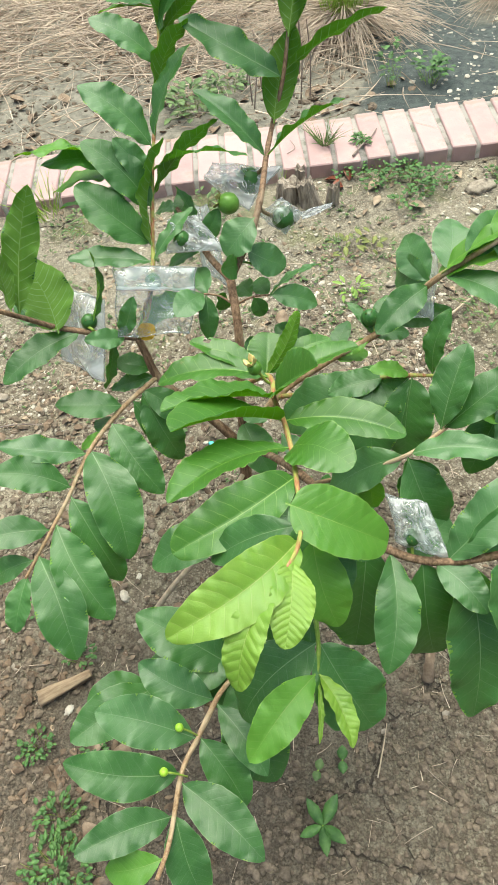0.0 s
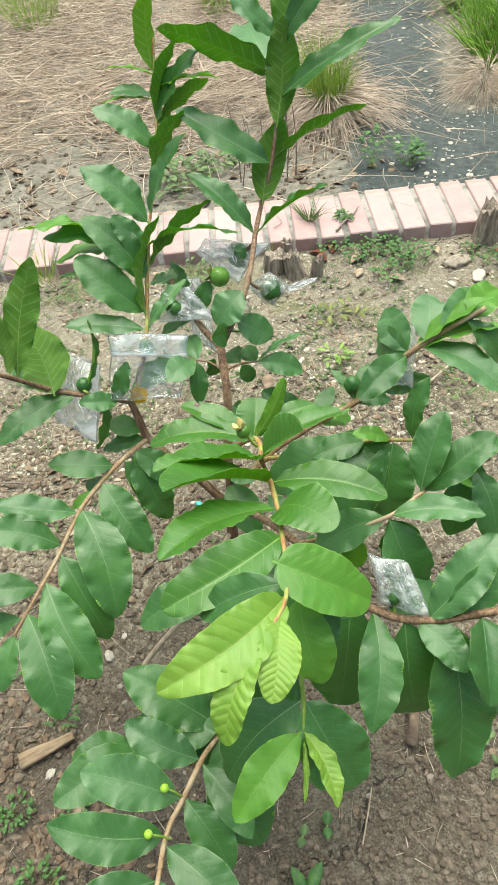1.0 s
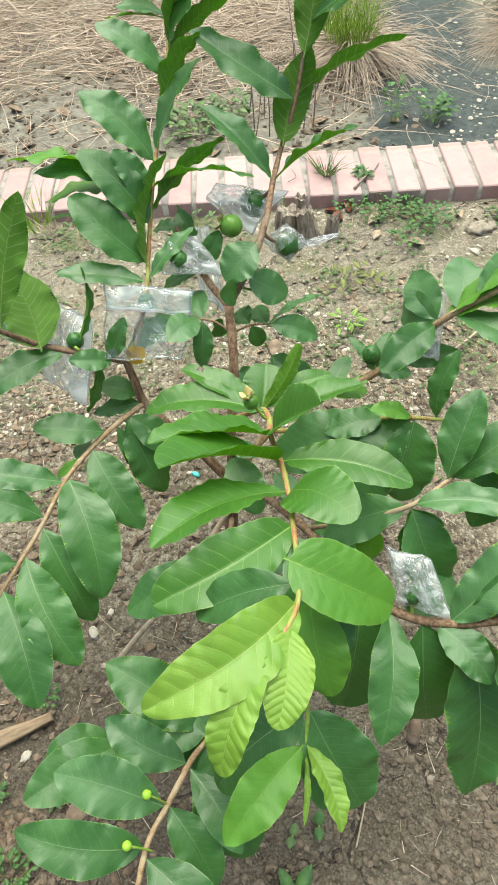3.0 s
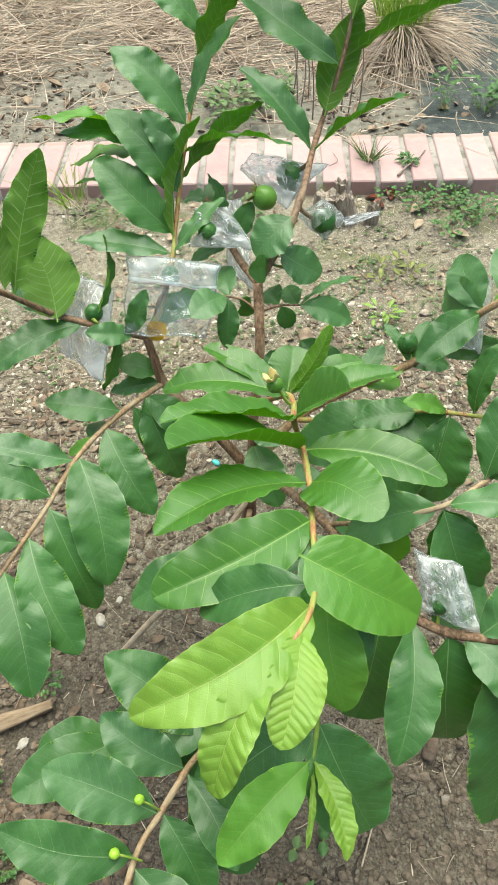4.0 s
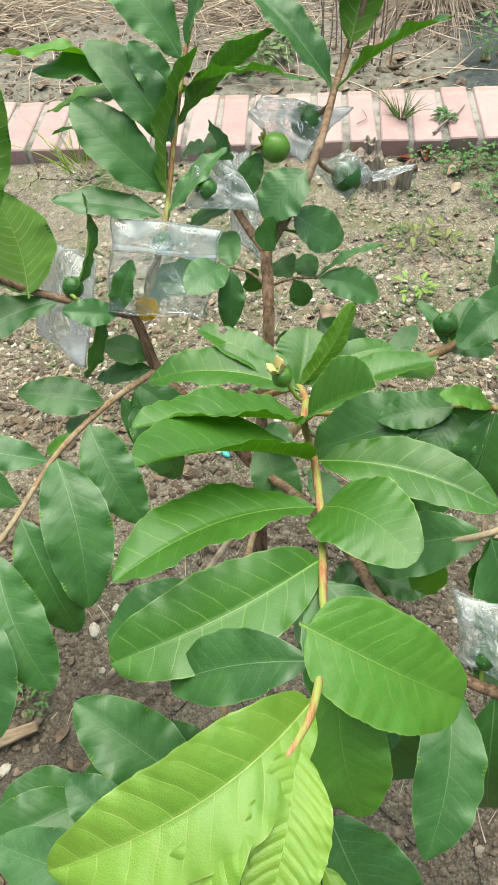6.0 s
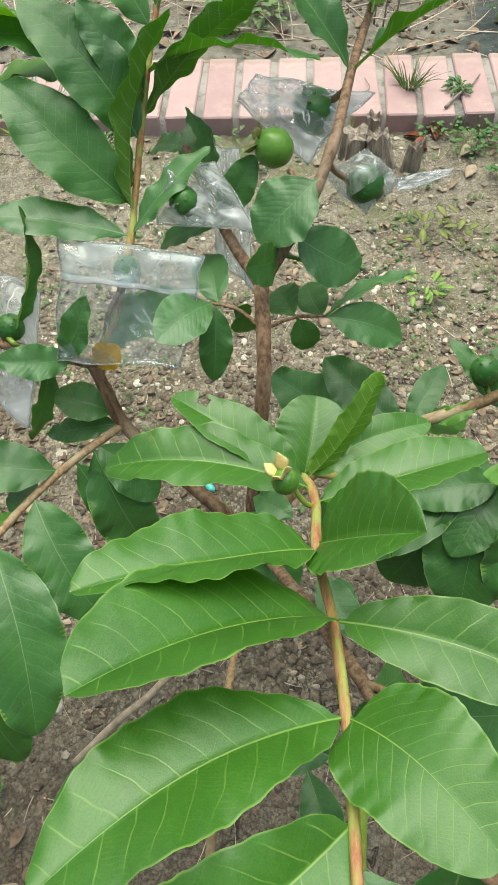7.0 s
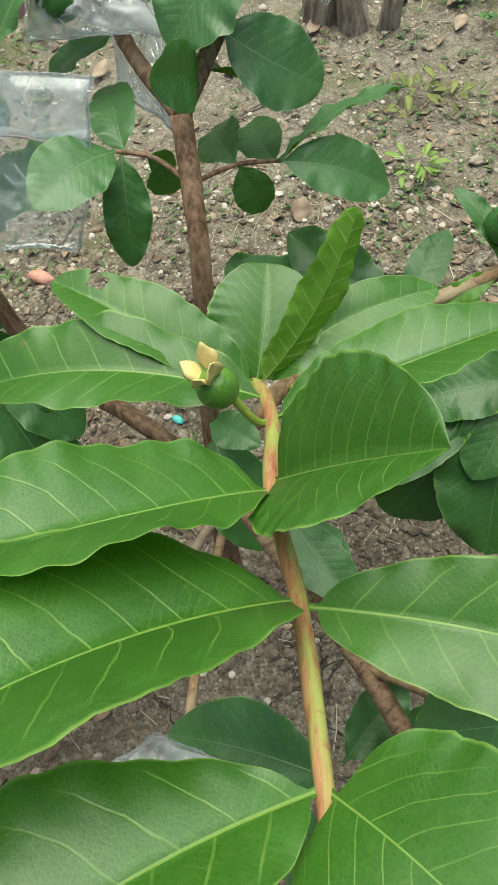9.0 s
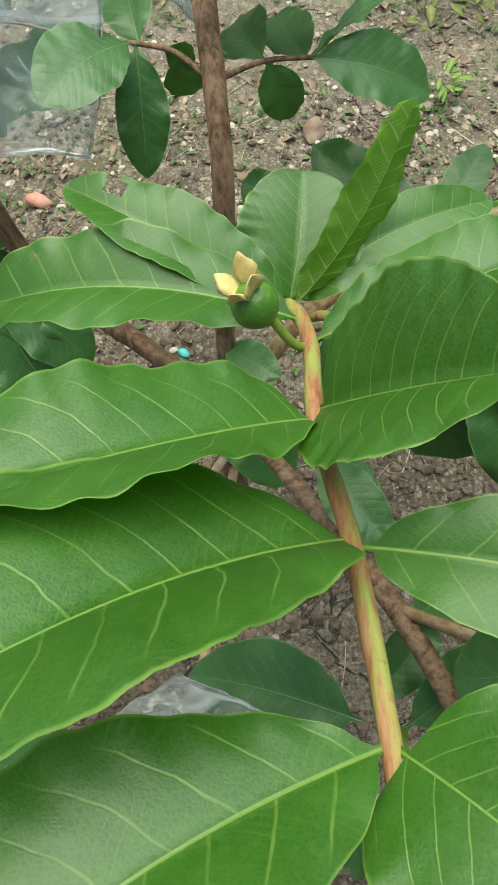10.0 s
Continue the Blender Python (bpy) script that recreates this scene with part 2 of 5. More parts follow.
def film_material(name, veil, tint, band=0.0, creased=0.75, flecks=0.0):
    """Clear crinkled polythene: see-through, with a faint milky veil and sharp white creases at two sizes, both with
    sky highlights painted in, and gloss; band: how milky the doubled header is; flecks: dry white residue.
    """
    n = Nodes(name)
    clear = n.add("BsdfTransparent", Color=(0.97, 0.985, 0.985))
    milk = n.add("BsdfDiffuse", Color=tint)
    through_light = n.add("BsdfTranslucent", Color=tint)
    white = n.add("MixShader", i0=0.45, i1=milk.outputs[0], i2=through_light.outputs[0])
    uv = n.place((1, 1, 1), "UV")
    t = n.add("SeparateXYZ", i0=uv).outputs[1]
    soft = n.noise(2.6, 3, 0.5, uv, 0.6)
    warp = n.mix(0.22, uv, n.add("TexNoise", Scale=3.0, Detail=2.0).outputs[1])
    lines, heights = [], []
    for scale, thin in ((3.2, 0.034), (7.5, 0.036)):
        cells = n.add("TexVoronoi", Scale=scale, Randomness=1.0)
        cells.feature = "DISTANCE_TO_EDGE"
        n.put(cells.inputs["Vector"], warp)
        lines.append(n.math("SUBTRACT", 1.0, n.step(cells.outputs[0], 0.002, thin)))
        heights.append(n.step(cells.outputs[0], 0.0, 0.35))
    # White lines along the creases: highlights painted into the film colour.
    crease_glint = n.math("MULTIPLY", n.math("MAXIMUM", lines[0], n.math("MULTIPLY", lines[1], 0.25)), n.step(n.noise(4.5, 2, 0.5, uv), 0.42, 0.62))
    haze = n.math("ADD", veil * 0.30, n.math("MULTIPLY", n.step(soft, 0.40, 0.68), veil * 1.1))
    if band:
        header = n.math("SUBTRACT", 1.0, n.step(t, 0.33, 0.36))
        lip = n.math("SUBTRACT", 1.0, n.step(n.math("ABSOLUTE", n.math("SUBTRACT", t, 0.335)), 0.012, 0.022))
        haze = n.math("ADD", haze, n.math("MULTIPLY", header, n.math("ADD", band * 0.6, n.math("MULTIPLY", n.step(soft, 0.38, 0.62), band))))
        haze = n.math("ADD", haze, n.math("MULTIPLY", lip, 0.25))
    if flecks:
        haze = n.math("ADD", haze, n.math("MULTIPLY", n.step(n.noise(7, 6, 0.7, uv), 0.48, 0.62), flecks))
    haze = n.math("MINIMUM", n.math("ADD", haze, n.math("MULTIPLY", crease_glint, creased)), 0.95)
    bump = n.add("Bump", Strength=0.15 + 0.3 * creased, Distance=0.004, Height=n.math("ADD", n.math("ADD", heights[0], n.math("MULTIPLY", heights[1], 0.2)), soft))
    gloss = n.add("BsdfGlossy", Color=(0.96, 0.98, 1.0), Roughness=0.10, Normal=bump.outputs[0])
    fresnel = n.add("Fresnel", IOR=1.42, Normal=bump.outputs[0])
    body = n.add("MixShader", i0=haze, i1=clear.outputs[0], i2=white.outputs[0])
    full = n.add("MixShader", i0=n.math("MINIMUM", n.math("MULTIPLY", fresnel.outputs[0], 1.3), 0.6), i1=body.outputs[0], i2=gloss.outputs[0])
    n.put(n.out.inputs[0], full.outputs[0])
    return n.material


clear_film = film_material("clear_polythene", 0.55, (0.95, 0.97, 0.98), creased=0.95)
header_film = film_material("clear_polythene_with_header", 0.12, (0.84, 0.95, 0.99), 0.15, 0.25)
milky_film = film_material("milky_polythene", 0.55, (0.95, 0.96, 0.97), 0.0, 0.6)
residue_film = film_material("clear_polythene_with_white_residue", 0.40, (0.96, 0.97, 0.97), 0.0, 0.5, 0.5)


def brick_material():
    n = Nodes("pink_red_brick")
    p = n.place()
    chance = n.add("ObjectInfo").outputs["Random"]
    base = n.mix(chance, (0.40, 0.262, 0.252), (0.51, 0.365, 0.350))
    dust = n.step(n.noise(16, 5, 0.65, p), 0.4, 0.72)
    color = n.mix(n.math("MULTIPLY", dust, 0.4), base, (0.58, 0.44, 0.395))
    stain = n.step(n.noise(9, 6, 0.7, p), 0.52, 0.70)
    color = n.mix(n.math("MULTIPLY", stain, 0.5), color, (0.27, 0.21, 0.15))
    grit = n.noise(330, 3, 0.6, p)
    color = n.mix(n.math("MULTIPLY", n.step(grit, 0.6, 0.72), 0.35), color, (0.3, 0.15, 0.12))
    return n.finish(color, 0.85, n.math("ADD", grit, n.noise(60, 4, 0.6, p)), 0.4, 0.0012)


def mortar_material():
    n = Nodes("grey_mossy_mortar")
    p = n.place()
    moss = n.step(n.noise(28, 5, 0.6, p), 0.45, 0.7)
    color = n.mix(moss, (0.36, 0.33, 0.30), (0.15, 0.16, 0.12))
    return n.finish(color, 0.92, n.noise(180, 5, 0.65, p), 0.7, 0.003)


def ground_material():
    n = Nodes("bare_soil_and_wet_path")
    p = n.place()
    pos = n.add("SeparateXYZ", i0=p)
    x, y = pos.outputs[0], pos.outputs[1]
    wob = n.math("MULTIPLY", n.math("SUBTRACT", n.noise(5, 5, 0.6, p), 0.5), 0.30)
    big, mid, fine = n.noise(3.2, 5, 0.6, p), n.noise(38, 5, 0.62, p), n.noise(330, 4, 0.65, p)
    soil = n.mix(n.step(big, 0.38, 0.62), (0.145, 0.120, 0.080), (0.285, 0.245, 0.175))
    soil = n.mix(n.math("MULTIPLY", n.step(mid, 0.40, 0.72), 0.75), soil, (0.37, 0.325, 0.24))
    soil = n.mix(n.math("MULTIPLY", n.step(fine, 0.46, 0.62), 0.65), soil, (0.085, 0.062, 0.042))
    for size, share in ((85.0, 0.5), (240.0, 0.6)):
        grain = n.add("TexVoronoi", Scale=size, Randomness=1.0)
        n.put(grain.inputs["Vector"], p)
        tone = n.add("SeparateColor", i0=grain.outputs["Color"]).outputs[0]
        lump = n.math("MULTIPLY", n.math("SUBTRACT", 1.0, n.step(grain.outputs["Distance"], 0.25, 0.75)), n.step(tone, 0.45, 0.8))
        soil = n.mix(n.math("MULTIPLY", lump, share), soil, n.mix(tone, (0.22, 0.18, 0.12), (0.52, 0.465, 0.35)))
        soil = n.mix(n.math("MULTIPLY", n.step(grain.outputs["Distance"], 0.45, 0.8), share * 0.6), soil, (0.10, 0.075, 0.05))
    # Soil turns darker towards the near side, most of all on the left.
    dark_near = n.math("SUBTRACT", 1.0, n.step(n.math("ADD", y, wob), -0.32, 0.10))
    dark_near = n.math("MULTIPLY", dark_near, n.math("SUBTRACT", 1.0, n.math("MULTIPLY", n.step(n.math("ADD", x, wob), -0.10, 0.18), 0.45)))
    soil = n.mix(n.math("MULTIPLY", dark_near, 0.78), soil, n.mix(n.step(fine, 0.40, 0.60), (0.120, 0.094, 0.068), (0.050, 0.038, 0.028)))
    pale = n.math("MULTIPLY", n.step(n.math("ADD", y, wob), 0.35, 0.85), n.step(fine, 0.42, 0.6))
    soil = n.mix(n.math("MULTIPLY", pale, 0.5), soil, (0.43, 0.395, 0.31))
    mossy = n.math("MULTIPLY", n.step(n.noise(7, 4, 0.6, p), 0.52, 0.66), n.step(y, 0.3, 0.6))
    soil = n.mix(n.math("MULTIPLY", mossy, 0.6), soil, (0.17, 0.185, 0.075))
    mud = n.mix(n.step(mid, 0.3, 0.7), (0.17, 0.16, 0.125), (0.32, 0.295, 0.235))
    mud = n.mix(n.math("MULTIPLY", n.step(fine, 0.55, 0.7), 0.4), mud, (0.08, 0.075, 0.06))
    tar = n.mix(n.step(mid, 0.3, 0.7), (0.035, 0.048, 0.046), (0.090, 0.11, 0.10))
    tar = n.mix(n.math("MULTIPLY", n.step(n.noise(90, 4, 0.7, p), 0.62, 0.68), 0.7), tar, (0.34, 0.34, 0.31))
    left = n.math("SUBTRACT", n.math("ADD", x, n.math("MULTIPLY", wob, 0.6)), n.math("ADD", 0.14, n.math("MULTIPLY", y, 0.155)))
    right = n.math("SUBTRACT", n.math("ADD", 0.47, n.math("MULTIPLY", y, 0.175)), n.math("ADD", x, n.math("MULTIPLY", wob, 0.5)))
    right = n.math("MAXIMUM", right, n.math("SUBTRACT", 1.72, y))
    onto = n.math("MULTIPLY", n.step(left, -0.05, 0.05), n.step(right, -0.04, 0.06))
    behind = n.step(y, 1.10, 1.14)
    color = n.mix(behind, soil, n.mix(onto, mud, tar))
    cells = n.add("TexVoronoi", Scale=6.5, Randomness=1.0)
    cells.feature = "DISTANCE_TO_EDGE"
    n.put(cells.inputs["Vector"], n.mix(0.06, p, n.add("TexNoise", Scale=14.0, Detail=4.0).outputs[1]))
    dry = n.math("MULTIPLY", n.step(n.noise(2.3, 3, 0.5, p), 0.46, 0.56), n.math("SUBTRACT", 1.0, behind))
    crack = n.math("MULTIPLY", n.math("SUBTRACT", 1.0, n.step(cells.outputs[0], 0.003, 0.012)), dry)
    color = n.mix(n.math("MULTIPLY", crack, 0.7), color, (0.05, 0.035, 0.025))
    tall = n.math("SUBTRACT", n.math("ADD", n.math("MULTIPLY", mid, 1.0), n.math("MULTIPLY", fine, 0.5)), n.math("MULTIPLY", crack, 1.2))
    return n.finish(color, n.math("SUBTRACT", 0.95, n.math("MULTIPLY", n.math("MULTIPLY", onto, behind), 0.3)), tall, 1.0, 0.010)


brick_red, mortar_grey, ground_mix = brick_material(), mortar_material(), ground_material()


# ---- helpers ----
def mesh_ob(name, verts, faces, materials, parent=None, smooth=True, slots=None):
    me = bpy.data.meshes.new(name)
    me.from_pydata([tuple(map(float, v)) for v in verts], [], faces)
    for m in materials if isinstance(materials, (list, tuple)) else [materials]:
        me.materials.append(m)
    me.polygons.foreach_set("use_smooth", [smooth] * len(me.polygons))
    if slots is not None:
        me.polygons.foreach_set("material_index", slots)
    ob = new(name, me)
    ob.parent = parent
    return ob


def part(name, bm, material, parent, label=""):
    me = bpy.data.meshes.new(name)
    bm.to_mesh(me)
    bm.free()
    me.materials.append(material)
    me.polygons.foreach_set("use_smooth", [True] * len(me.polygons))
    ob = new(name, me)
    ob.parent = parent
    return tagged(ob, label)


def empty(name, at=(0, 0, 0)):
    ob = new(name)
    ob.empty_display_size = 0.02
    ob.location = at
    return ob


def smooth_line(points, n=8):
    pts = [Vector(p) for p in points]
    ext = [2 * pts[0] - pts[1]] + pts + [2 * pts[-1] - pts[-2]]
    out = []
    for i in range(len(pts) - 1):
        a, b, c, d = ext[i:i + 4]
        for k in range(n):
            s = k / n
            out.append(0.5 * (2 * b + (c - a) * s + (2 * a - 5 * b + 4 * c - d) * s * s + (3 * b - a - 3 * c + d) * s ** 3))
    return out + [pts[-1]]


def tube(line, radius, sides=10, lumps=0.0, verts=None, faces=None):
    """A tapering round rod along a line; radius is a function of the share of its length."""
    verts, faces = ([] if verts is None else verts), ([] if faces is None else faces)
    start, count = len(verts), len(line)
    side = None
    for i, p in enumerate(line):
        way = (line[min(i + 1, count - 1)] - line[max(i - 1, 0)]).normalized()
        side = (way.orthogonal() if side is None else side - way * side.dot(way)).normalized()
        other = way.cross(side)
        for k in range(sides):
            a = 2 * math.pi * k / sides
            d = side * math.cos(a) + other * math.sin(a)
            r = radius(i / (count - 1)) * (1 + lumps * noise.noise((p + d * 0.004) * 90))
            verts.append(p + d * r)
    for i in range(count - 1):
        for k in range(sides):
            a, b = start + i * sides + k, start + i * sides + (k + 1) % sides
            faces.append((a, b, b + sides, a + sides))
    faces.append(tuple(start + k for k in reversed(range(sides))))
    faces.append(tuple(start + (count - 1) * sides + k for k in range(sides)))
    return verts, faces


def uneven(x, y):
    """Height of the ground."""
    if y > 1.1:
        h = 0.022 + 0.012 * noise.noise((x * 2, y * 2, 3.0)) + 0.004 * noise.noise((x * 30, y * 30, 1.0))
        return h
    h = 0.010 * noise.noise((x * 3.1, y * 3.1, 0.0)) + 0.006 * noise.noise((x * 13, y * 13, 5.0)) + 0.0045 * noise.noise((x * 45, y * 45, 9.0))
    rise = max(0.0, min(1.0, (y - 0.70) / 0.27))
    return h - 0.004 + 0.034 * rise * rise * (3 - 2 * rise)


# ---- ground ----
def spread(low, high, near, far, step):
    inner = np.arange(low, high + step / 2, step)
    grow = np.geomspace(step * 2, far, 34)
    return np.concatenate([(low - grow)[::-1], inner, high + grow])


def build_ground():
    xs, ys = spread(-1.15, 1.35, 0, 400, 0.0105), spread(-0.75, 1.35, 0, 400, 0.0105)
    verts = [(x, y, uneven(x, y) if -3 < x < 3 and -3 < y < 5 else (0.02 if y > 1.1 else 0.0)) for y in ys for x in xs]
    w = len(xs)
    faces = [(j * w + i, j * w + i + 1, (j + 1) * w + i + 1, (j + 1) * w + i) for j in range(len(ys) - 1) for i in range(w - 1)]
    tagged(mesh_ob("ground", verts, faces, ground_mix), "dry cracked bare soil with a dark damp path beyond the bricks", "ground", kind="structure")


build_ground()


# ---- brick edging ----
BRICK_FRONT, BRICK_DEEP, BRICK_TOP, PITCH = 0.999, 0.205, 0.066, 0.070


def build_edging():
    x0, x1 = -3.5, 3.8
    bed = bmesh.new()
    nx = 380
    rows = []
    for y, z in ((BRICK_FRONT + 0.006, -0.06), (BRICK_FRONT + 0.006, BRICK_TOP - 0.006), (BRICK_FRONT + BRICK_DEEP - 0.006, BRICK_TOP - 0.006), (BRICK_FRONT + BRICK_DEEP - 0.006, -0.06)):
        row = []
        for i in range(nx + 1):
            x = x0 + (x1 - x0) * i / nx
            row.append(bed.verts.new((x, y + 0.002 * noise.noise((x * 40, y, z)), z + (0.003 * noise.noise((x * 60, y * 40, 2)) if z > 0 else 0))))
        rows.append(row)
    for a, b in zip(rows, rows[1:]):
        for i in range(nx):
            bed.faces.new((a[i], a[i + 1], b[i + 1], b[i]))
    edging = tagged(part("brick_edging", bed, mortar_grey, None), "low garden edging of pink bricks on edge with mossy grey mortar joints", "edging", kind="structure")
    meshes = []
    for k in range(6):
        bm = bmesh.new()
        bmesh.ops.create_cube(bm, size=1)
        for v in bm.verts:
            v.co = Vector((v.co.x * 0.057, v.co.y * BRICK_DEEP, v.co.z * 0.11))
        bmesh.ops.bevel(bm, geom=bm.edges[:], offset=0.0028, segments=1, affect="EDGES")
        for v in bm.verts:
            v.co += 0.0014 * noise.noise_vector(v.co * 25 + Vector((k * 7, 0, 0)))
        me = bpy.data.meshes.new("brick")
        bm.to_mesh(me)
        bm.free()
        me.materials.append(brick_red)
        meshes.append(me)
    rng = random.Random(4)
    for i in range(-54, 50):
        x = 0.3 + (i + 0.5) * PITCH
        b = new("brick", meshes[rng.randrange(6)])
        b.parent = edging
        b.matrix_basis = pose(x + rng.uniform(-0.0015, 0.0015), BRICK_FRONT + BRICK_DEEP / 2 + rng.uniform(-0.003, 0.003), BRICK_TOP - 0.055 + rng.uniform(-0.0015, 0.0015),
                              rng.uniform(-0.5, 0.5), rng.uniform(-0.8, 0.8), rng.uniform(-0.9, 0.9))


build_edging()

# ---- guava tree ----
tree = tagged(empty("guava_tree", (-0.045, 0.045, 0.0)), "young guava tree with broad veined green leaves and green fruits", "tree")
UNTREE = Matrix.Translation((0.045, -0.045, 0.0))


def at_tree(ob):
    ob.matrix_parent_inverse = UNTREE
    return ob


def branch(name, points, thick, thin, bark=None):
    line = smooth_line(points, 9)
    swell = len(points) * 1.0
    verts, faces = tube(line, lambda s: (thick + (thin - thick) * s) * (1 + 0.10 * max(0, math.cos(s * swell * math.pi)) ** 8), 12, 0.10)
    return at_tree(mesh_ob(name, verts, faces, bark or old_bark, tree))


leaf_rng = random.Random(11)


def leaf(b, base, tip, facing, width, fold=14, curl=0.09, tone=mature_leaf, fine=False, hole=False, lobed=False, wild=1.0):
    """One leaf from its node on a branch to its tip; facing: the way its upper side looks; width by length; fold: degrees by which the halves rise."""
    base, tip = Vector(base), Vector(tip)
    axis = tip - base
    length = axis.length
    axis.normalize()
    up = Vector(facing)
    up = (up - axis * up.dot(axis)).normalized()
    across = axis.cross(up)
    n, m = (72, 9) if fine else (44, 5)
    width *= 1.0 if fine else 0.95
    rise, seed = math.tan(radians(fold)), leaf_rng.uniform(0, 99)
    twist, droop, wavy = leaf_rng.uniform(-0.12, 0.12), leaf_rng.uniform(0.6, 1.2), wild * leaf_rng.uniform(0.6, 1.3)
    wide_at, blunt, waves = leaf_rng.uniform(0.92, 1.10), leaf_rng.uniform(0.54, 0.68), leaf_rng.uniform(50, 72) if fine else leaf_rng.uniform(32, 46)
    if lobed:
        wide_at, blunt = 0.74, 0.40
    elif fine:
        blunt -= 0.15
    petiole = min(0.06, 0.005 / length)
    top, uvs, rims = [], [], []
    for i in range(n + 1):
        u = i / n
        s = max(0.0, (u - petiole) / (1 - petiole))
        half = 0.5 * width * length * (math.sin(math.pi * s ** wide_at) ** blunt if 0 < s < 1 else 0.0)
        half = max(half, 0.0011 if u < petiole + 0.01 else 0.0004)
        arch = curl * length * droop * (4 * u * (1 - u) - 0.25 * u)
        spine = base + axis * (length * u) + up * arch + across * (0.05 * length * math.sin(math.pi * u) * math.sin(seed))
        for j in range(-m, m + 1):
            v = j / m
            d = abs(v) * half
            ripple = wavy * (0.013 if fine else 0.022) * length * v * v * math.sin(u * 17 + seed + (1.7 if v < 0 else 0)) * min(1, half / (0.2 * width * length))
            ripple += wavy * (0.0052 if fine else 0.0105) * length * abs(v) ** 3 * math.sin(u * waves + seed * 3 + v) * min(1, half / (0.2 * width * length))
            quilt = 0.0009 * length * -math.cos(2 * math.pi * 12.5 * (u - 0.55 * d / length - 1.3 * (d / length) ** 2 + (0.021 if v > 0 else -0.021))) * min(1, d / (0.05 * length)) if fine else 0
            lift = rise * d * (1 - 0.35 * abs(v)) + ripple + quilt * (0.4 + 0.6 * abs(v)) + twist * v * half * u
            edge = 1 + 0.05 * noise.noise((u * 5 + seed, v * 2, 0.3)) + 0.035 * noise.noise((u * 16 + seed, v * 0.6, 0.3)) + 0.02 * noise.noise((u * 40 + seed, v, 0.3))
            top.append(spine + across * (v * half * edge) + up * lift)
            uvs.append((u, v * half / length))
            rims.append((abs(v), u))
    w = 2 * m + 1
    verts = list(top)
    lower = {}
    for i in range(n + 1):
        for j in range(w):
            k = i * w + j
            rim_vert = i in (0, n) or j in (0, w - 1)
            lower[k] = len(verts)
            verts.append(top[k] - up * (0.0 if rim_vert else 0.0005 + (0.0011 * (1 - i / n) if j == m else 0)))
            uvs.append(uvs[k])
            rims.append(rims[k])
    faces, slots = [], []
    for i in range(n):
        for j in range(w - 1):
            u, v = (i + 0.5) / n, (j + 0.5) / m - 1
            if hole and ((0.77 < u < 0.85 and 0.30 < v < 0.80) or (0.81 < u < 0.86 and 0.75 < v < 0.95)):
                continue
            q = (i * w + j, (i + 1) * w + j, (i + 1) * w + j + 1, i * w + j + 1)
            faces.append(q[::-1])
            slots.append(0)
            faces.append(tuple(lower[k] for k in q))
            slots.append(1)
    ob = mesh_ob("leaf", verts, faces, tone, b, True, slots)
    me = ob.data
    layer = me.uv_layers.new(name="blade")
    index = np.empty(len(me.loops), dtype=np.int32)
    me.loops.foreach_get("vertex_index", index)
    layer.data.foreach_set("uv", np.array(uvs, dtype=np.float32)[index].ravel())
    rim = me.uv_layers.new(name="rim")
    rim.data.foreach_set("uv", np.array(rims, dtype=np.float32)[index].ravel())
    return ob


b = branch("trunk", [(-0.045, 0.045, 0.000), (-0.044, 0.050, 0.090), (-0.040, 0.055, 0.170), (-0.036, 0.060, 0.225)], 0.0110, 0.0085)   # trunk
b = branch("branch", [(-0.036, 0.060, 0.225), (-0.030, 0.085, 0.320), (-0.021, 0.110, 0.408), (-0.023, 0.154, 0.463)], 0.0066, 0.0054)   # main stem
leaf(b, (-0.032, 0.077, 0.289), (0.002, 0.048, 0.300), (0, -.3, 1), .6, tone=pale_lit_leaf)
leaf(b, (-0.033, 0.073, 0.273), (0.001, -0.003, 0.240), (0, -.3, 1), .6)
b = branch("branch", [(-0.023, 0.154, 0.463), (0.010, 0.190, 0.503), (0.028, 0.228, 0.533), (0.039, 0.283, 0.545), (0.053, 0.335, 0.560), (0.072, 0.355, 0.610), (0.085, 0.380, 0.670), (0.095, 0.410, 0.740)], 0.0048, 0.0017)   # right stem
leaf(b, (0.016, 0.197, 0.520), (-0.026, 0.172, 0.487), (-.3, -.6, .8), .9, fold=10, tone=pale_lit_leaf)
leaf(b, (0.000, 0.172, 0.493), (0.050, 0.175, 0.457), (.2, -.6, .8), .72, fold=8, tone=pale_lit_leaf)
leaf(b, (-0.011, 0.166, 0.477), (-0.031, 0.137, 0.495), (-.2, -.8, .5), .85, fold=10)
leaf(b, (-0.010, 0.167, 0.478), (0.021, 0.173, 0.453), (.3, .5, .6), .6, fold=20)
leaf(b, (0.039, 0.283, 0.545), (-0.041, 0.320, 0.625), (.4, -.4, .8), .34, fold=30, tone=pale_lit_leaf)
leaf(b, (0.040, 0.285, 0.546), (0.142, 0.299, 0.602), (-.3, .4, .6), .3, fold=30)
leaf(b, (0.054, 0.326, 0.565), (0.091, 0.376, 0.658), (0, .8, -.45), .42, fold=14)
leaf(b, (0.073, 0.357, 0.615), (0.199, 0.355, 0.676), (-.3, .6, .4), .25, fold=18)
leaf(b, (0.071, 0.354, 0.608), (-0.049, 0.380, 0.684), (.1, -.5, .9), .34, fold=16, tone=pale_lit_leaf)
leaf(b, (0.081, 0.361, 0.653), (0.098, 0.407, 0.770), (0, .8, -.45), .37, fold=14)
leaf(b, (0.090, 0.395, 0.704), (-0.058, 0.402, 0.776), (.2, .7, .3), .3, fold=16)
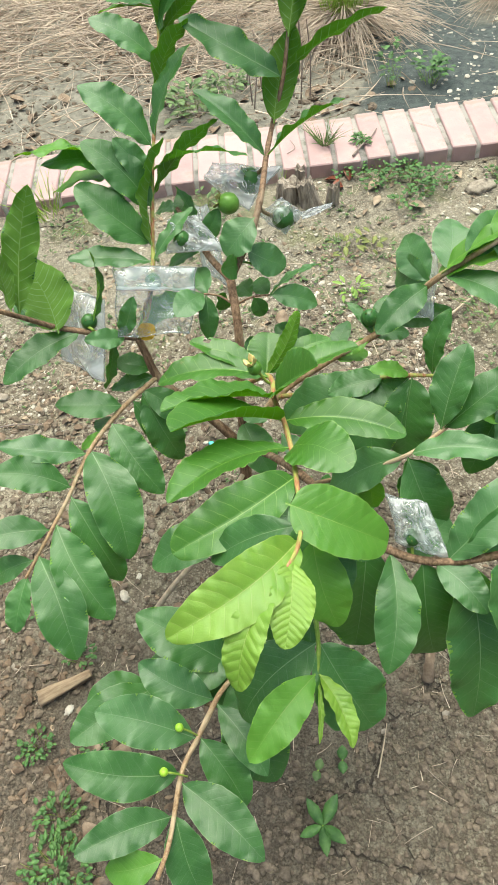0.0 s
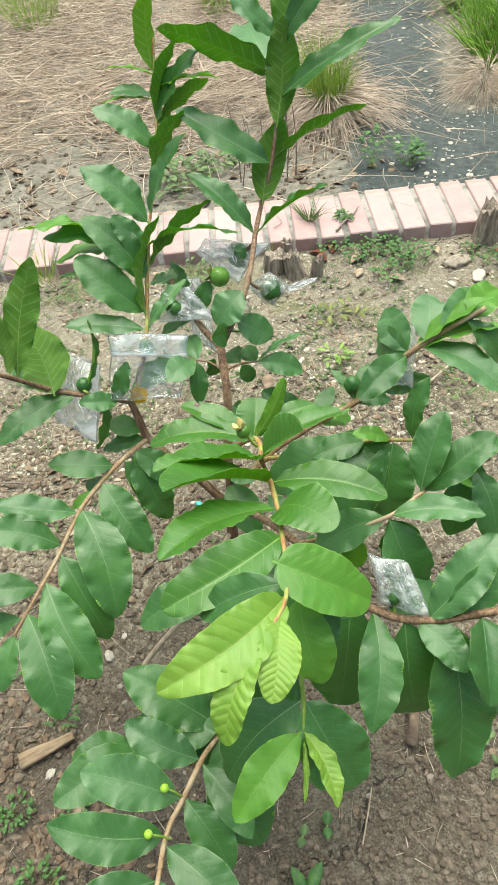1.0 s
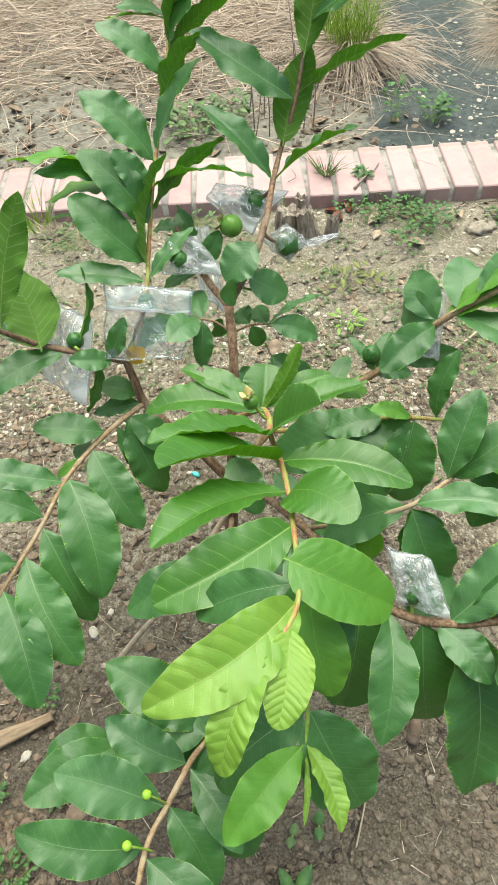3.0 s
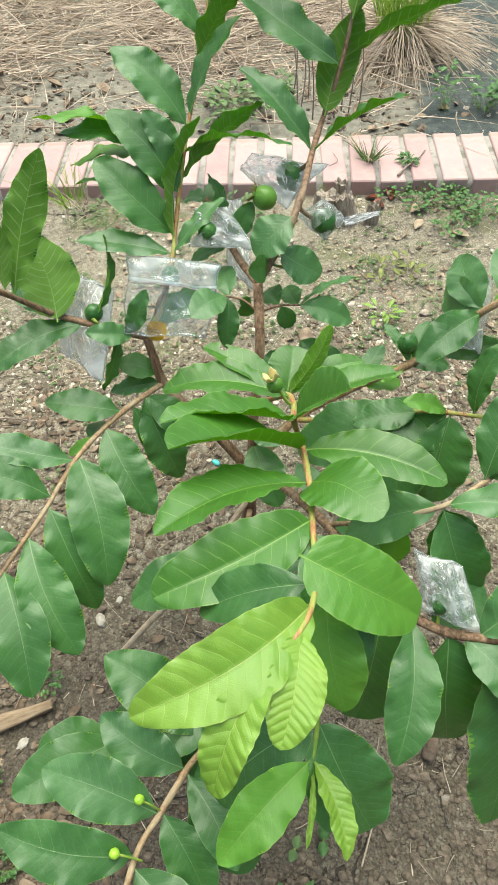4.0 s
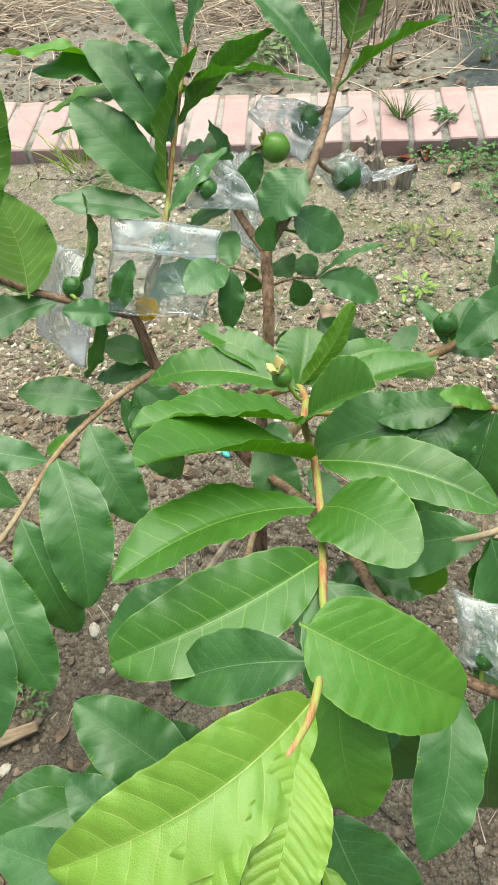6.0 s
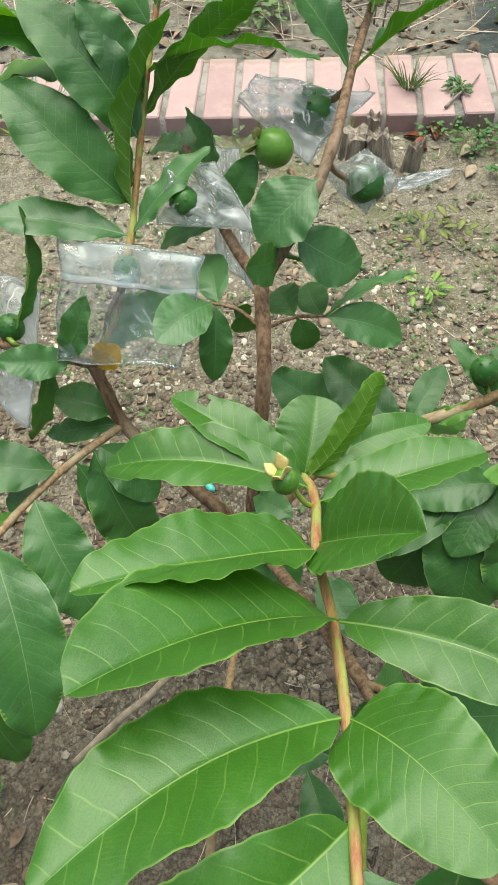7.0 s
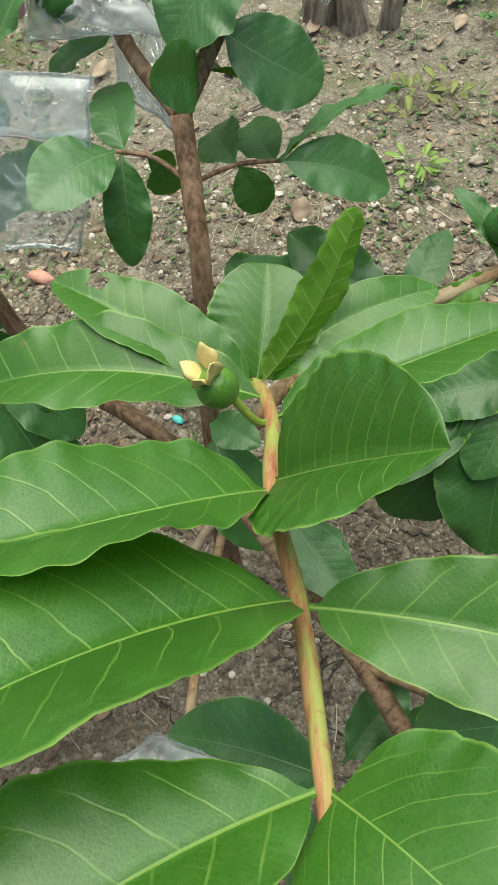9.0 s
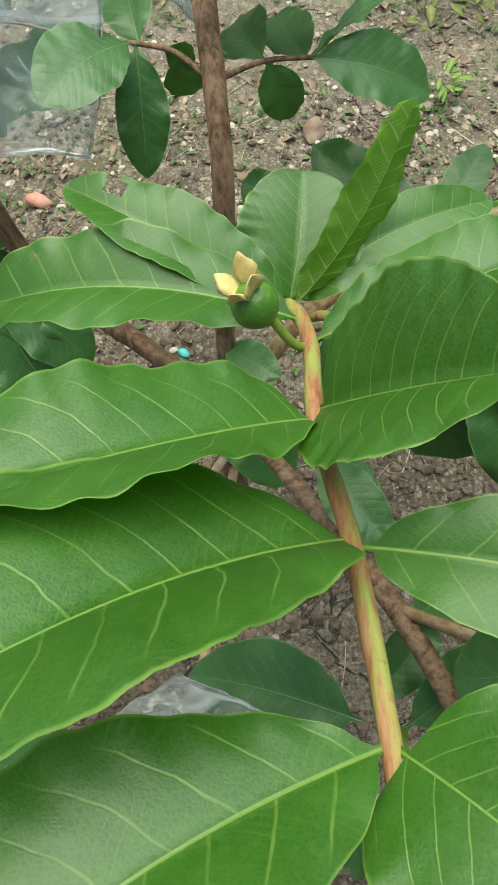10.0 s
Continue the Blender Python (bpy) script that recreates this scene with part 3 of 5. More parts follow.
leaf(b, (0.087, 0.385, 0.681), (0.239, 0.373, 0.767), (-.2, -.4, .9), .21, fold=25)
leaf(b, (0.095, 0.400, 0.744), (0.116, 0.432, 0.847), (0, .8, -.45), .5, fold=16)
leaf(b, (0.095, 0.410, 0.740), (0.026, 0.429, 0.804), (.1, -.4, .9), .4, tone=pale_lit_leaf)
leaf(b, (0.090, 0.395, 0.704), (0.061, 0.562, 0.720), (0, -.6, .8), .5, tone=pale_lit_leaf)
leaf(b, (0.094, 0.407, 0.734), (0.175, 0.414, 0.819), (0, -.6, .8), .3)
b = branch("branch", [(-0.023, 0.154, 0.463), (-0.045, 0.190, 0.468), (-0.058, 0.215, 0.476), (-0.078, 0.250, 0.495), (-0.085, 0.262, 0.502)], 0.0048, 0.0030)   # left stem
leaf(b, (-0.072, 0.239, 0.489), (-0.081, 0.285, 0.508), (-.1, -.5, .8), .6)
leaf(b, (-0.057, 0.214, 0.475), (-0.029, 0.224, 0.520), (.2, -.5, .7), .5)
leaf(b, (-0.056, 0.211, 0.474), (-0.108, 0.215, 0.445), (0, -.2, 1), .45)
leaf(b, (-0.084, 0.260, 0.501), (-0.118, 0.292, 0.481), (0, -.3, 1), .5)
leaf(b, (-0.067, 0.232, 0.485), (-0.081, 0.271, 0.529), (0, .4, .6), .4)
b = branch("branch", [(-0.036, 0.060, 0.225), (-0.075, 0.075, 0.280), (-0.110, 0.090, 0.315), (-0.141, 0.107, 0.349), (-0.148, 0.113, 0.385), (-0.153, 0.117, 0.416)], 0.0070, 0.0050)   # left limb
leaf(b, (-0.145, 0.110, 0.361), (-0.195, 0.114, 0.379), (0, -.3, 1), .65)
leaf(b, (-0.142, 0.107, 0.350), (-0.208, 0.101, 0.340), (0, -.2, 1), .4)
b = branch("branch", [(-0.153, 0.117, 0.416), (-0.200, 0.119, 0.430), (-0.247, 0.115, 0.452), (-0.275, 0.085, 0.505), (-0.300, 0.060, 0.550)], 0.0042, 0.0028)   # left arm
leaf(b, (-0.244, 0.101, 0.455), (-0.285, 0.193, 0.507), (-.25, .7, -.6), .64, fold=12, curl=.06)
leaf(b, (-0.274, 0.086, 0.503), (-0.233, 0.172, 0.618), (-.1, .7, -.5), .30, fold=12, curl=.1)
leaf(b, (-0.221, 0.119, 0.437), (-0.320, 0.054, 0.427), (0, -.3, 1), .36, fold=14)
leaf(b, (-0.216, 0.119, 0.436), (-0.192, 0.183, 0.510), (.75, .2, .3), .22, fold=34, curl=.14)
leaf(b, (-0.279, 0.081, 0.513), (-0.288, 0.126, 0.581), (.5, .6, -.3), .45)
leaf(b, (-0.173, 0.118, 0.421), (-0.145, 0.127, 0.477), (-.1, -.6, .7), .42, fold=14, tone=pale_lit_leaf)
leaf(b, (-0.167, 0.118, 0.420), (-0.214, 0.096, 0.444), (0, -.5, .8), .5, tone=pale_lit_leaf)
leaf(b, (-0.184, 0.119, 0.425), (-0.205, 0.075, 0.370), (.8, -.3, .3), .3)
leaf(b, (-0.249, 0.114, 0.454), (-0.308, 0.180, 0.460), (0, -.5, .8), .45)
b = branch("branch", [(-0.153, 0.117, 0.416), (-0.135, 0.140, 0.440), (-0.121, 0.187, 0.478), (-0.119, 0.213, 0.492), (-0.105, 0.285, 0.562), (-0.083, 0.372, 0.637), (-0.077, 0.420, 0.685), (-0.070, 0.460, 0.745)], 0.0036, 0.0014, shoot_bark)   # left pole
leaf(b, (-0.120, 0.203, 0.491), (-0.088, 0.274, 0.596), (-.85, .3, .1), .27, fold=25)
leaf(b, (-0.120, 0.209, 0.489), (-0.201, 0.239, 0.568), (-.1, -.3, 1), .48, fold=14)
leaf(b, (-0.114, 0.242, 0.520), (-0.185, 0.274, 0.604), (-.1, -.3, 1), .46, fold=14)
leaf(b, (-0.121, 0.187, 0.478), (-0.061, 0.226, 0.527), (-.45, -.5, .7), .27, fold=14, tone=pale_lit_leaf)
leaf(b, (-0.121, 0.188, 0.479), (-0.224, 0.178, 0.507), (0, -.3, 1), .32, fold=12, tone=pale_lit_leaf)
leaf(b, (-0.112, 0.252, 0.530), (-0.017, 0.293, 0.600), (-.4, .6, .2), .25, fold=16)
leaf(b, (-0.107, 0.275, 0.553), (0.016, 0.242, 0.580), (-.2, .5, .6), .26, fold=14)
leaf(b, (-0.107, 0.275, 0.553), (-0.271, 0.274, 0.600), (-.1, .2, .8), .24, fold=10, tone=fresh_leaf)
leaf(b, (-0.108, 0.272, 0.549), (-0.245, 0.276, 0.580), (0, -.3, 1), .3)
leaf(b, (-0.109, 0.265, 0.543), (-0.243, 0.279, 0.540), (0, .2, 1), .3, tone=fresh_leaf)
leaf(b, (-0.111, 0.258, 0.536), (-0.235, 0.253, 0.530), (0, .2, 1), .3)
leaf(b, (-0.110, 0.262, 0.540), (-0.147, 0.278, 0.600), (0, -.4, 1), .5, tone=pale_lit_leaf)
leaf(b, (-0.103, 0.295, 0.571), (-0.179, 0.318, 0.650), (-.1, -.3, 1), .48, fold=12, tone=pale_lit_leaf)
leaf(b, (-0.101, 0.303, 0.578), (-0.039, 0.346, 0.668), (-.6, -.3, .5), .32, fold=25)
leaf(b, (-0.083, 0.372, 0.637), (-0.157, 0.383, 0.696), (-.1, -.3, 1), .46, fold=12, tone=pale_lit_leaf)
leaf(b, (-0.090, 0.342, 0.611), (-0.039, 0.375, 0.684), (-.3, .6, .3), .4, fold=16)
leaf(b, (-0.079, 0.401, 0.664), (-0.037, 0.431, 0.753), (-.5, .4, .2), .32, fold=20)
leaf(b, (-0.079, 0.397, 0.660), (-0.010, 0.425, 0.739), (-.4, -.2, .7), .4, fold=20)
leaf(b, (-0.079, 0.395, 0.658), (-0.003, 0.426, 0.700), (-.3, .6, .3), .34)
leaf(b, (-0.077, 0.420, 0.685), (-0.137, 0.417, 0.699), (0, -.2, 1), .45)
leaf(b, (-0.077, 0.418, 0.683), (-0.149, 0.410, 0.690), (0, .2, 1), .3, tone=fresh_leaf)
leaf(b, (-0.074, 0.436, 0.707), (-0.138, 0.446, 0.720), (0, .2, 1), .25, tone=fresh_leaf)
leaf(b, (-0.074, 0.436, 0.707), (-0.067, 0.462, 0.807), (-.5, .6, .1), .34, fold=20, tone=fresh_leaf)
leaf(b, (-0.076, 0.425, 0.692), (0.013, 0.376, 0.720), (0, .2, 1), .2, tone=fresh_leaf)
b = branch("branch", [(-0.141, 0.107, 0.349), (-0.188, 0.053, 0.352), (-0.228, -0.003, 0.345), (-0.256, -0.071, 0.335), (-0.282, -0.122, 0.325), (-0.306, -0.160, 0.310)], 0.0036, 0.0018, tan_bark)   # left shoot
leaf(b, (-0.184, 0.058, 0.352), (-0.269, 0.051, 0.379), (0, -.2, 1), .5, fold=12)
leaf(b, (-0.161, 0.085, 0.351), (-0.113, 0.060, 0.306), (0, -.3, 1), .6)
leaf(b, (-0.175, 0.069, 0.352), (-0.147, 0.050, 0.280), (.2, -.3, 1), .4)
leaf(b, (-0.163, 0.083, 0.351), (-0.123, 0.033, 0.250), (.2, -.3, 1), .45)
leaf(b, (-0.212, 0.021, 0.349), (-0.246, 0.011, 0.329), (-.3, -.3, 1), .4, tone=fresh_leaf)
leaf(b, (-0.215, 0.016, 0.348), (-0.218, 0.063, 0.329), (0, -.5, .8), .5)
leaf(b, (-0.230, -0.009, 0.344), (-0.333, -0.015, 0.390), (0, -.2, 1), .36, fold=16, tone=pale_lit_leaf)
leaf(b, (-0.202, 0.035, 0.351), (-0.143, -0.046, 0.289), (.3, -.5, .8), .48, fold=14)
leaf(b, (-0.228, -0.003, 0.345), (-0.188, -0.128, 0.272), (.3, -.5, .8), .46, fold=16)
leaf(b, (-0.249, -0.055, 0.338), (-0.338, -0.052, 0.384), (0, -.2, 1), .5, fold=14)
leaf(b, (-0.252, -0.064, 0.336), (-0.204, -0.142, 0.240), (.3, -.4, .8), .42)
leaf(b, (-0.269, -0.098, 0.330), (-0.207, -0.206, 0.270), (.3, -.5, .8), .44, fold=18)
leaf(b, (-0.274, -0.107, 0.329), (-0.352, -0.127, 0.356), (-.1, -.3, 1), .5)
leaf(b, (-0.290, -0.134, 0.321), (-0.248, -0.250, 0.267), (.3, -.6, .8), .46, fold=18)
leaf(b, (-0.294, -0.140, 0.318), (-0.358, -0.147, 0.291), (-.2, -.3, 1), .5)
leaf(b, (-0.303, -0.155, 0.312), (-0.323, -0.215, 0.281), (-.2, -.4, 1), .5)
b = branch("branch", [(-0.030, 0.085, 0.330), (-0.006, 0.040, 0.395), (0.010, 0.004, 0.442), (0.016, -0.020, 0.456), (0.016, -0.062, 0.478), (0.023, -0.100, 0.489), (0.027, -0.150, 0.509), (0.028, -0.185, 0.518), (0.028, -0.219, 0.532), (0.028, -0.242, 0.547), (0.024, -0.283, 0.576), (0.016, -0.304, 0.584), (0.002, -0.323, 0.590)], 0.0035, 0.0016, shoot_bark)   # near shoot
leaf(b, (0.010, 0.005, 0.441), (-0.076, 0.050, 0.468), (.2, 0, 1), .34, fold=28, curl=.12, tone=light_leaf, fine=True, hole=True)
leaf(b, (0.014, -0.007, 0.450), (-0.118, 0.008, 0.450), (.1, .1, 1), .33, fold=28, curl=.14, tone=light_leaf, fine=True)
leaf(b, (0.009, 0.007, 0.439), (0.017, 0.058, 0.458), (0, -.8, .6), .9, fold=20, tone=light_leaf, fine=True)
leaf(b, (0.010, 0.005, 0.441), (0.054, 0.046, 0.498), (-.35, .85, -.35), .26, fold=14, curl=-.05, tone=fresh_leaf, fine=True)
leaf(b, (0.009, 0.008, 0.438), (0.090, 0.042, 0.453), (0, -.3, 1), .3, fold=15, tone=light_leaf, fine=True)
leaf(b, (0.016, -0.020, 0.456), (0.117, 0.011, 0.469), (-.1, .4, 1), .4, fold=28, tone=light_leaf, fine=True)
leaf(b, (0.016, -0.059, 0.477), (-0.095, -0.106, 0.535), (.05, .55, 1), .42, fold=32, curl=.06, tone=light_leaf, fine=True)
leaf(b, (0.016, -0.055, 0.475), (0.062, -0.077, 0.540), (0, -.1, 1), .7, fold=42, curl=.02, tone=light_leaf, fine=True)
leaf(b, (0.023, -0.100, 0.489), (-0.079, -0.156, 0.565), (.0, .75, 1), .51, fold=34, curl=.06, tone=light_leaf, fine=True)
leaf(b, (0.024, -0.102, 0.490), (0.140, -0.141, 0.499), (.2, -.2, 1), .34, fold=22, curl=.12, tone=light_leaf, fine=True)
leaf(b, (0.027, -0.150, 0.509), (-0.085, -0.219, 0.548), (.05, .55, 1), .42, fold=24, curl=.07, tone=light_leaf, fine=True)
leaf(b, (0.027, -0.150, 0.509), (0.077, -0.201, 0.545), (.1, -.2, 1), .68, fold=8, curl=.12, tone=light_leaf, lobed=True, fine=True)
leaf(b, (0.029, -0.189, 0.519), (-0.085, -0.257, 0.524), (.1, -.2, 1), .38, fold=26, curl=.1, tone=light_leaf, fine=True)
leaf(b, (0.016, -0.252, 0.579), (0.098, -0.270, 0.528), (.1, -.35, 1), .54, fold=14, curl=.08, tone=fresh_leaf, lobed=True, fine=True)
leaf(b, (0.024, -0.283, 0.576), (-0.076, -0.356, 0.588), (.25, -.35, 1), .36, fold=22, curl=.17, tone=young_leaf, fine=True, wild=1.8)
leaf(b, (0.016, -0.304, 0.584), (0.005, -0.368, 0.579), (.1, -.55, .8), .52, fold=14, curl=.12, tone=young_leaf, fine=True, wild=1.8)
leaf(b, (0.002, -0.323, 0.590), (-0.032, -0.389, 0.563), (-.3, -.6, .7), .36, fold=24, curl=.16, tone=young_leaf, fine=True, wild=1.8)
leaf(b, (0.002, -0.323, 0.590), (-0.041, -0.340, 0.543), (.2, -.6, .7), .40, fold=26, curl=.18, tone=young_leaf, fine=True, wild=1.5)
leaf(b, (0.002, -0.323, 0.590), (0.000, -0.363, 0.576), (.3, -.6, .6), .30, fold=26, curl=.12, tone=young_leaf, fine=True)
leaf(b, (0.002, -0.323, 0.590), (-0.009, -0.347, 0.592), (.1, .6, -.5), .24, fold=34, curl=.05, tone=young_leaf)
leaf(b, (0.026, -0.264, 0.563), (-0.053, -0.265, 0.519), (0, -.2, 1), .42, fold=14)
leaf(b, (0.035, -0.257, 0.531), (0.050, -0.318, 0.474), (0, -.5, 1), .58, fold=12, tone=fresh_leaf)
leaf(b, (0.027, -0.205, 0.525), (0.084, -0.267, 0.493), (.2, -.2, 1), .5, fold=16, tone=mature_leaf)
leaf(b, (0.027, -0.201, 0.524), (0.063, -0.288, 0.481), (.2, -.3, 1), .55, fold=16, tone=mature_leaf)
b = branch("branch", [(0.050, -0.150, 0.340), (0.040, -0.220, 0.400), (0.033, -0.285, 0.430), (0.032, -0.311, 0.415), (0.028, -0.336, 0.400)], 0.0030, 0.0018, stalk_green)   # center shoot
leaf(b, (0.028, -0.332, 0.403), (-0.040, -0.403, 0.397), (-.2, -.6, .7), .44, fold=16, curl=.18, tone=fresh_leaf)
leaf(b, (0.028, -0.332, 0.403), (0.053, -0.397, 0.391), (.5, -.5, .6), .34, fold=30, tone=young_leaf)
leaf(b, (0.028, -0.336, 0.400), (0.023, -0.391, 0.388), (0, -1, .3), .10, fold=30, tone=young_leaf)
leaf(b, (0.032, -0.307, 0.418), (0.077, -0.370, 0.340), (.2, -.4, .8), .66, fold=10)
leaf(b, (0.032, -0.308, 0.417), (-0.052, -0.350, 0.334), (-.2, -.3, 1), .55, fold=12)
leaf(b, (0.033, -0.289, 0.430), (-0.021, -0.302, 0.330), (-.2, -.3, 1), .6, fold=12)
b = branch("branch", [(-0.040, 0.040, 0.160), (-0.050, -0.100, 0.240), (-0.053, -0.264, 0.290), (-0.080, -0.321, 0.305), (-0.101, -0.356, 0.300), (-0.118, -0.388, 0.300), (-0.130, -0.447, 0.300), (-0.142, -0.478, 0.300)], 0.0036, 0.0022, tan_bark)   # lower shoot
leaf(b, (-0.101, -0.357, 0.300), (-0.202, -0.330, 0.335), (0, -.3, 1), .50, fold=8, tone=pale_lit_leaf)
leaf(b, (-0.080, -0.321, 0.305), (-0.158, -0.284, 0.335), (0, -.3, 1), .50, fold=8, tone=pale_lit_leaf)
leaf(b, (-0.081, -0.323, 0.305), (-0.032, -0.396, 0.290), (.2, -.4, 1), .42, fold=12)
leaf(b, (-0.100, -0.354, 0.300), (-0.057, -0.418, 0.263), (.1, -.4, 1), .52, fold=10)
leaf(b, (-0.118, -0.388, 0.300), (-0.230, -0.377, 0.337), (0, -.3, 1), .41, fold=10)
leaf(b, (-0.126, -0.426, 0.300), (-0.215, -0.456, 0.326), (0, -.3, 1), .40, fold=14)
leaf(b, (-0.125, -0.423, 0.300), (-0.103, -0.497, 0.254), (.1, -.3, 1), .50, fold=10)
leaf(b, (-0.135, -0.461, 0.300), (-0.194, -0.468, 0.294), (-.1, -.3, 1), .6, fold=10, tone=fresh_leaf)
leaf(b, (-0.120, -0.396, 0.300), (-0.041, -0.469, 0.288), (.2, -.3, 1), .45, fold=14)
leaf(b, (-0.053, -0.264, 0.290), (-0.162, -0.293, 0.304), (0, -.2, 1), .5)
leaf(b, (-0.053, -0.264, 0.290), (-0.084, -0.320, 0.270), (0, -.2, 1), .62)
leaf(b, (-0.059, -0.286, 0.297), (-0.160, -0.233, 0.345), (0, -.2, 1), .5)
leaf(b, (-0.055, -0.272, 0.293), (-0.102, -0.295, 0.250), (0, -.2, 1), .6)
leaf(b, (-0.052, -0.248, 0.286), (-0.119, -0.245, 0.250), (0, -.2, 1), .6)
leaf(b, (-0.063, -0.297, 0.300), (-0.026, -0.394, 0.240), (0, -.2, 1), .6)
leaf(b, (-0.051, -0.248, 0.296), (-0.099, -0.312, 0.310), (0, -.3, 1), .52)
leaf(b, (-0.051, -0.222, 0.287), (-0.010, -0.317, 0.290), (.2, -.3, 1), .5)
b = branch("branch", [(-0.036, 0.060, 0.225), (0.005, -0.020, 0.310), (0.050, -0.100, 0.360), (0.085, -0.175, 0.385), (0.125, -0.215, 0.392), (0.172, -0.230, 0.392), (0.240, -0.240, 0.420)], 0.0052, 0.0042)   # bag branch
leaf(b, (0.118, -0.210, 0.391), (0.099, -0.326, 0.355), (0, -.9, .5), .40, fold=14, curl=.1)
leaf(b, (0.149, -0.225, 0.391), (0.165, -0.281, 0.260), (.1, -.7, .6), .55, fold=14)
leaf(b, (0.190, -0.233, 0.398), (0.191, -0.352, 0.260), (.1, -.8, .6), .42, fold=12)
leaf(b, (0.161, -0.228, 0.390), (0.202, -0.284, 0.382), (.2, -.5, .8), .55, fold=14, tone=pale_lit_leaf)
leaf(b, (0.223, -0.238, 0.412), (0.214, -0.321, 0.383), (.3, -.6, .6), .8, fold=30)
leaf(b, (0.172, -0.230, 0.392), (0.250, -0.173, 0.458), (-.5, -.4, .8), .42, fold=18, tone=pale_lit_leaf)
leaf(b, (0.188, -0.233, 0.397), (0.253, -0.193, 0.446), (.3, -.3, .9), .5, fold=14)
leaf(b, (0.098, -0.192, 0.389), (0.078, -0.260, 0.250), (0, -.6, .8), .55)
leaf(b, (0.220, -0.237, 0.411), (0.252, -0.290, 0.378), (0, -.4, .8), .5)
leaf(b, (0.132, -0.219, 0.392), (0.190, -0.173, 0.380), (.1, -.3, 1), .6)
leaf(b, (0.028, -0.060, 0.339), (0.047, -0.040, 0.360), (0, -.2, 1), .6)
leaf(b, (0.032, -0.146, 0.360), (-0.043, -0.126, 0.350), (0, -.3, 1), .6, tone=pale_lit_leaf)
leaf(b, (0.053, -0.107, 0.363), (0.080, -0.082, 0.330), (0, -.3, 1), .5)
leaf(b, (0.064, -0.130, 0.372), (0.126, -0.128, 0.360), (0, -.3, 1), .6)
leaf(b, (-0.037, -0.159, 0.380), (-0.140, -0.187, 0.360), (0, -.3, 1), .5)
leaf(b, (0.038, -0.140, 0.340), (0.071, -0.106, 0.340), (0, -.3, 1), .55, tone=pale_lit_leaf)
leaf(b, (0.051, -0.149, 0.350), (0.097, -0.114, 0.360), (0, -.3, 1), .5, tone=pale_lit_leaf)
leaf(b, (0.013, -0.151, 0.360), (0.028, -0.203, 0.360), (0, -.3, 1), .5)
leaf(b, (0.018, -0.048, 0.360), (0.046, -0.035, 0.360), (0, -.3, 1), .7, tone=pale_lit_leaf)
leaf(b, (0.020, -0.029, 0.370), (0.050, -0.072, 0.365), (.1, -.3, 1), .52, tone=pale_lit_leaf)
b = branch("branch", [(-0.036, 0.060, 0.225), (0.020, 0.100, 0.285), (0.090, 0.122, 0.320), (0.160, 0.135, 0.349), (0.195, 0.125, 0.400), (0.223, 0.114, 0.453), (0.265, 0.110, 0.490), (0.310, 0.110, 0.520)], 0.0065, 0.0030, tan_bark)   # right branch
leaf(b, (0.222, 0.114, 0.451), (0.148, 0.057, 0.435), (-.4, -.7, .5), .46, fold=10)
leaf(b, (0.183, 0.130, 0.377), (0.261, 0.126, 0.394), (-.3, -.5, .8), .4, fold=14)
leaf(b, (0.158, 0.135, 0.347), (0.215, 0.147, 0.336), (0, -.4, 1), .5)
leaf(b, (0.223, 0.114, 0.453), (0.205, 0.190, 0.471), (-.3, -.8, .5), .6, fold=8, tone=pale_lit_leaf)
leaf(b, (0.226, 0.113, 0.457), (0.192, 0.172, 0.438), (-.3, -.8, .5), .75, fold=8, tone=pale_lit_leaf)
leaf(b, (0.241, 0.111, 0.471), (0.261, 0.187, 0.490), (-.2, -.8, .5), .65, fold=8, tone=pale_lit_leaf)
leaf(b, (0.229, 0.113, 0.460), (0.322, 0.122, 0.527), (-.2, .2, 1), .3, fold=25, tone=fresh_leaf)
leaf(b, (0.231, 0.113, 0.462), (0.337, 0.111, 0.490), (-.1, .2, 1), .32, fold=22, tone=fresh_leaf)
leaf(b, (0.236, 0.112, 0.467), (0.330, 0.032, 0.444), (.1, -.2, 1), .4, fold=14, tone=pale_lit_leaf)
leaf(b, (0.261, 0.110, 0.487), (0.317, 0.164, 0.508), (0, -.5, .8), .55, tone=pale_lit_leaf)
leaf(b, (0.287, 0.110, 0.505), (0.351, 0.173, 0.498), (0, -.5, .8), .5, tone=fresh_leaf)
leaf(b, (0.287, 0.110, 0.505), (0.338, 0.085, 0.436), (0, -.3, 1), .45)
leaf(b, (0.158, 0.135, 0.347), (0.122, 0.125, 0.330), (0, -.3, 1), .4, tone=fresh_leaf)
leaf(b, (0.096, 0.123, 0.323), (0.028, 0.184, 0.345), (0, -.4, 1), .5)
leaf(b, (0.078, 0.119, 0.315), (-0.020, 0.202, 0.300), (0, -.3, 1), .4)
leaf(b, (0.099, 0.124, 0.324), (0.134, 0.180, 0.340), (0, -.3, 1), .4)
leaf(b, (0.099, 0.124, 0.324), (0.159, 0.152, 0.301), (0, -.2, 1), .42, tone=fresh_leaf)
leaf(b, (0.162, 0.135, 0.351), (0.187, 0.183, 0.378), (-.4, -.5, .6), .4)
leaf(b, (0.162, 0.135, 0.351), (0.131, 0.176, 0.380), (0, -.3, 1), .3)
b = branch("branch", [(0.020, 0.100, 0.285), (0.080, 0.070, 0.320), (0.135, 0.060, 0.345), (0.180, 0.050, 0.360), (0.250, 0.030, 0.370)], 0.0035, 0.0022, shoot_bark)   # right twig
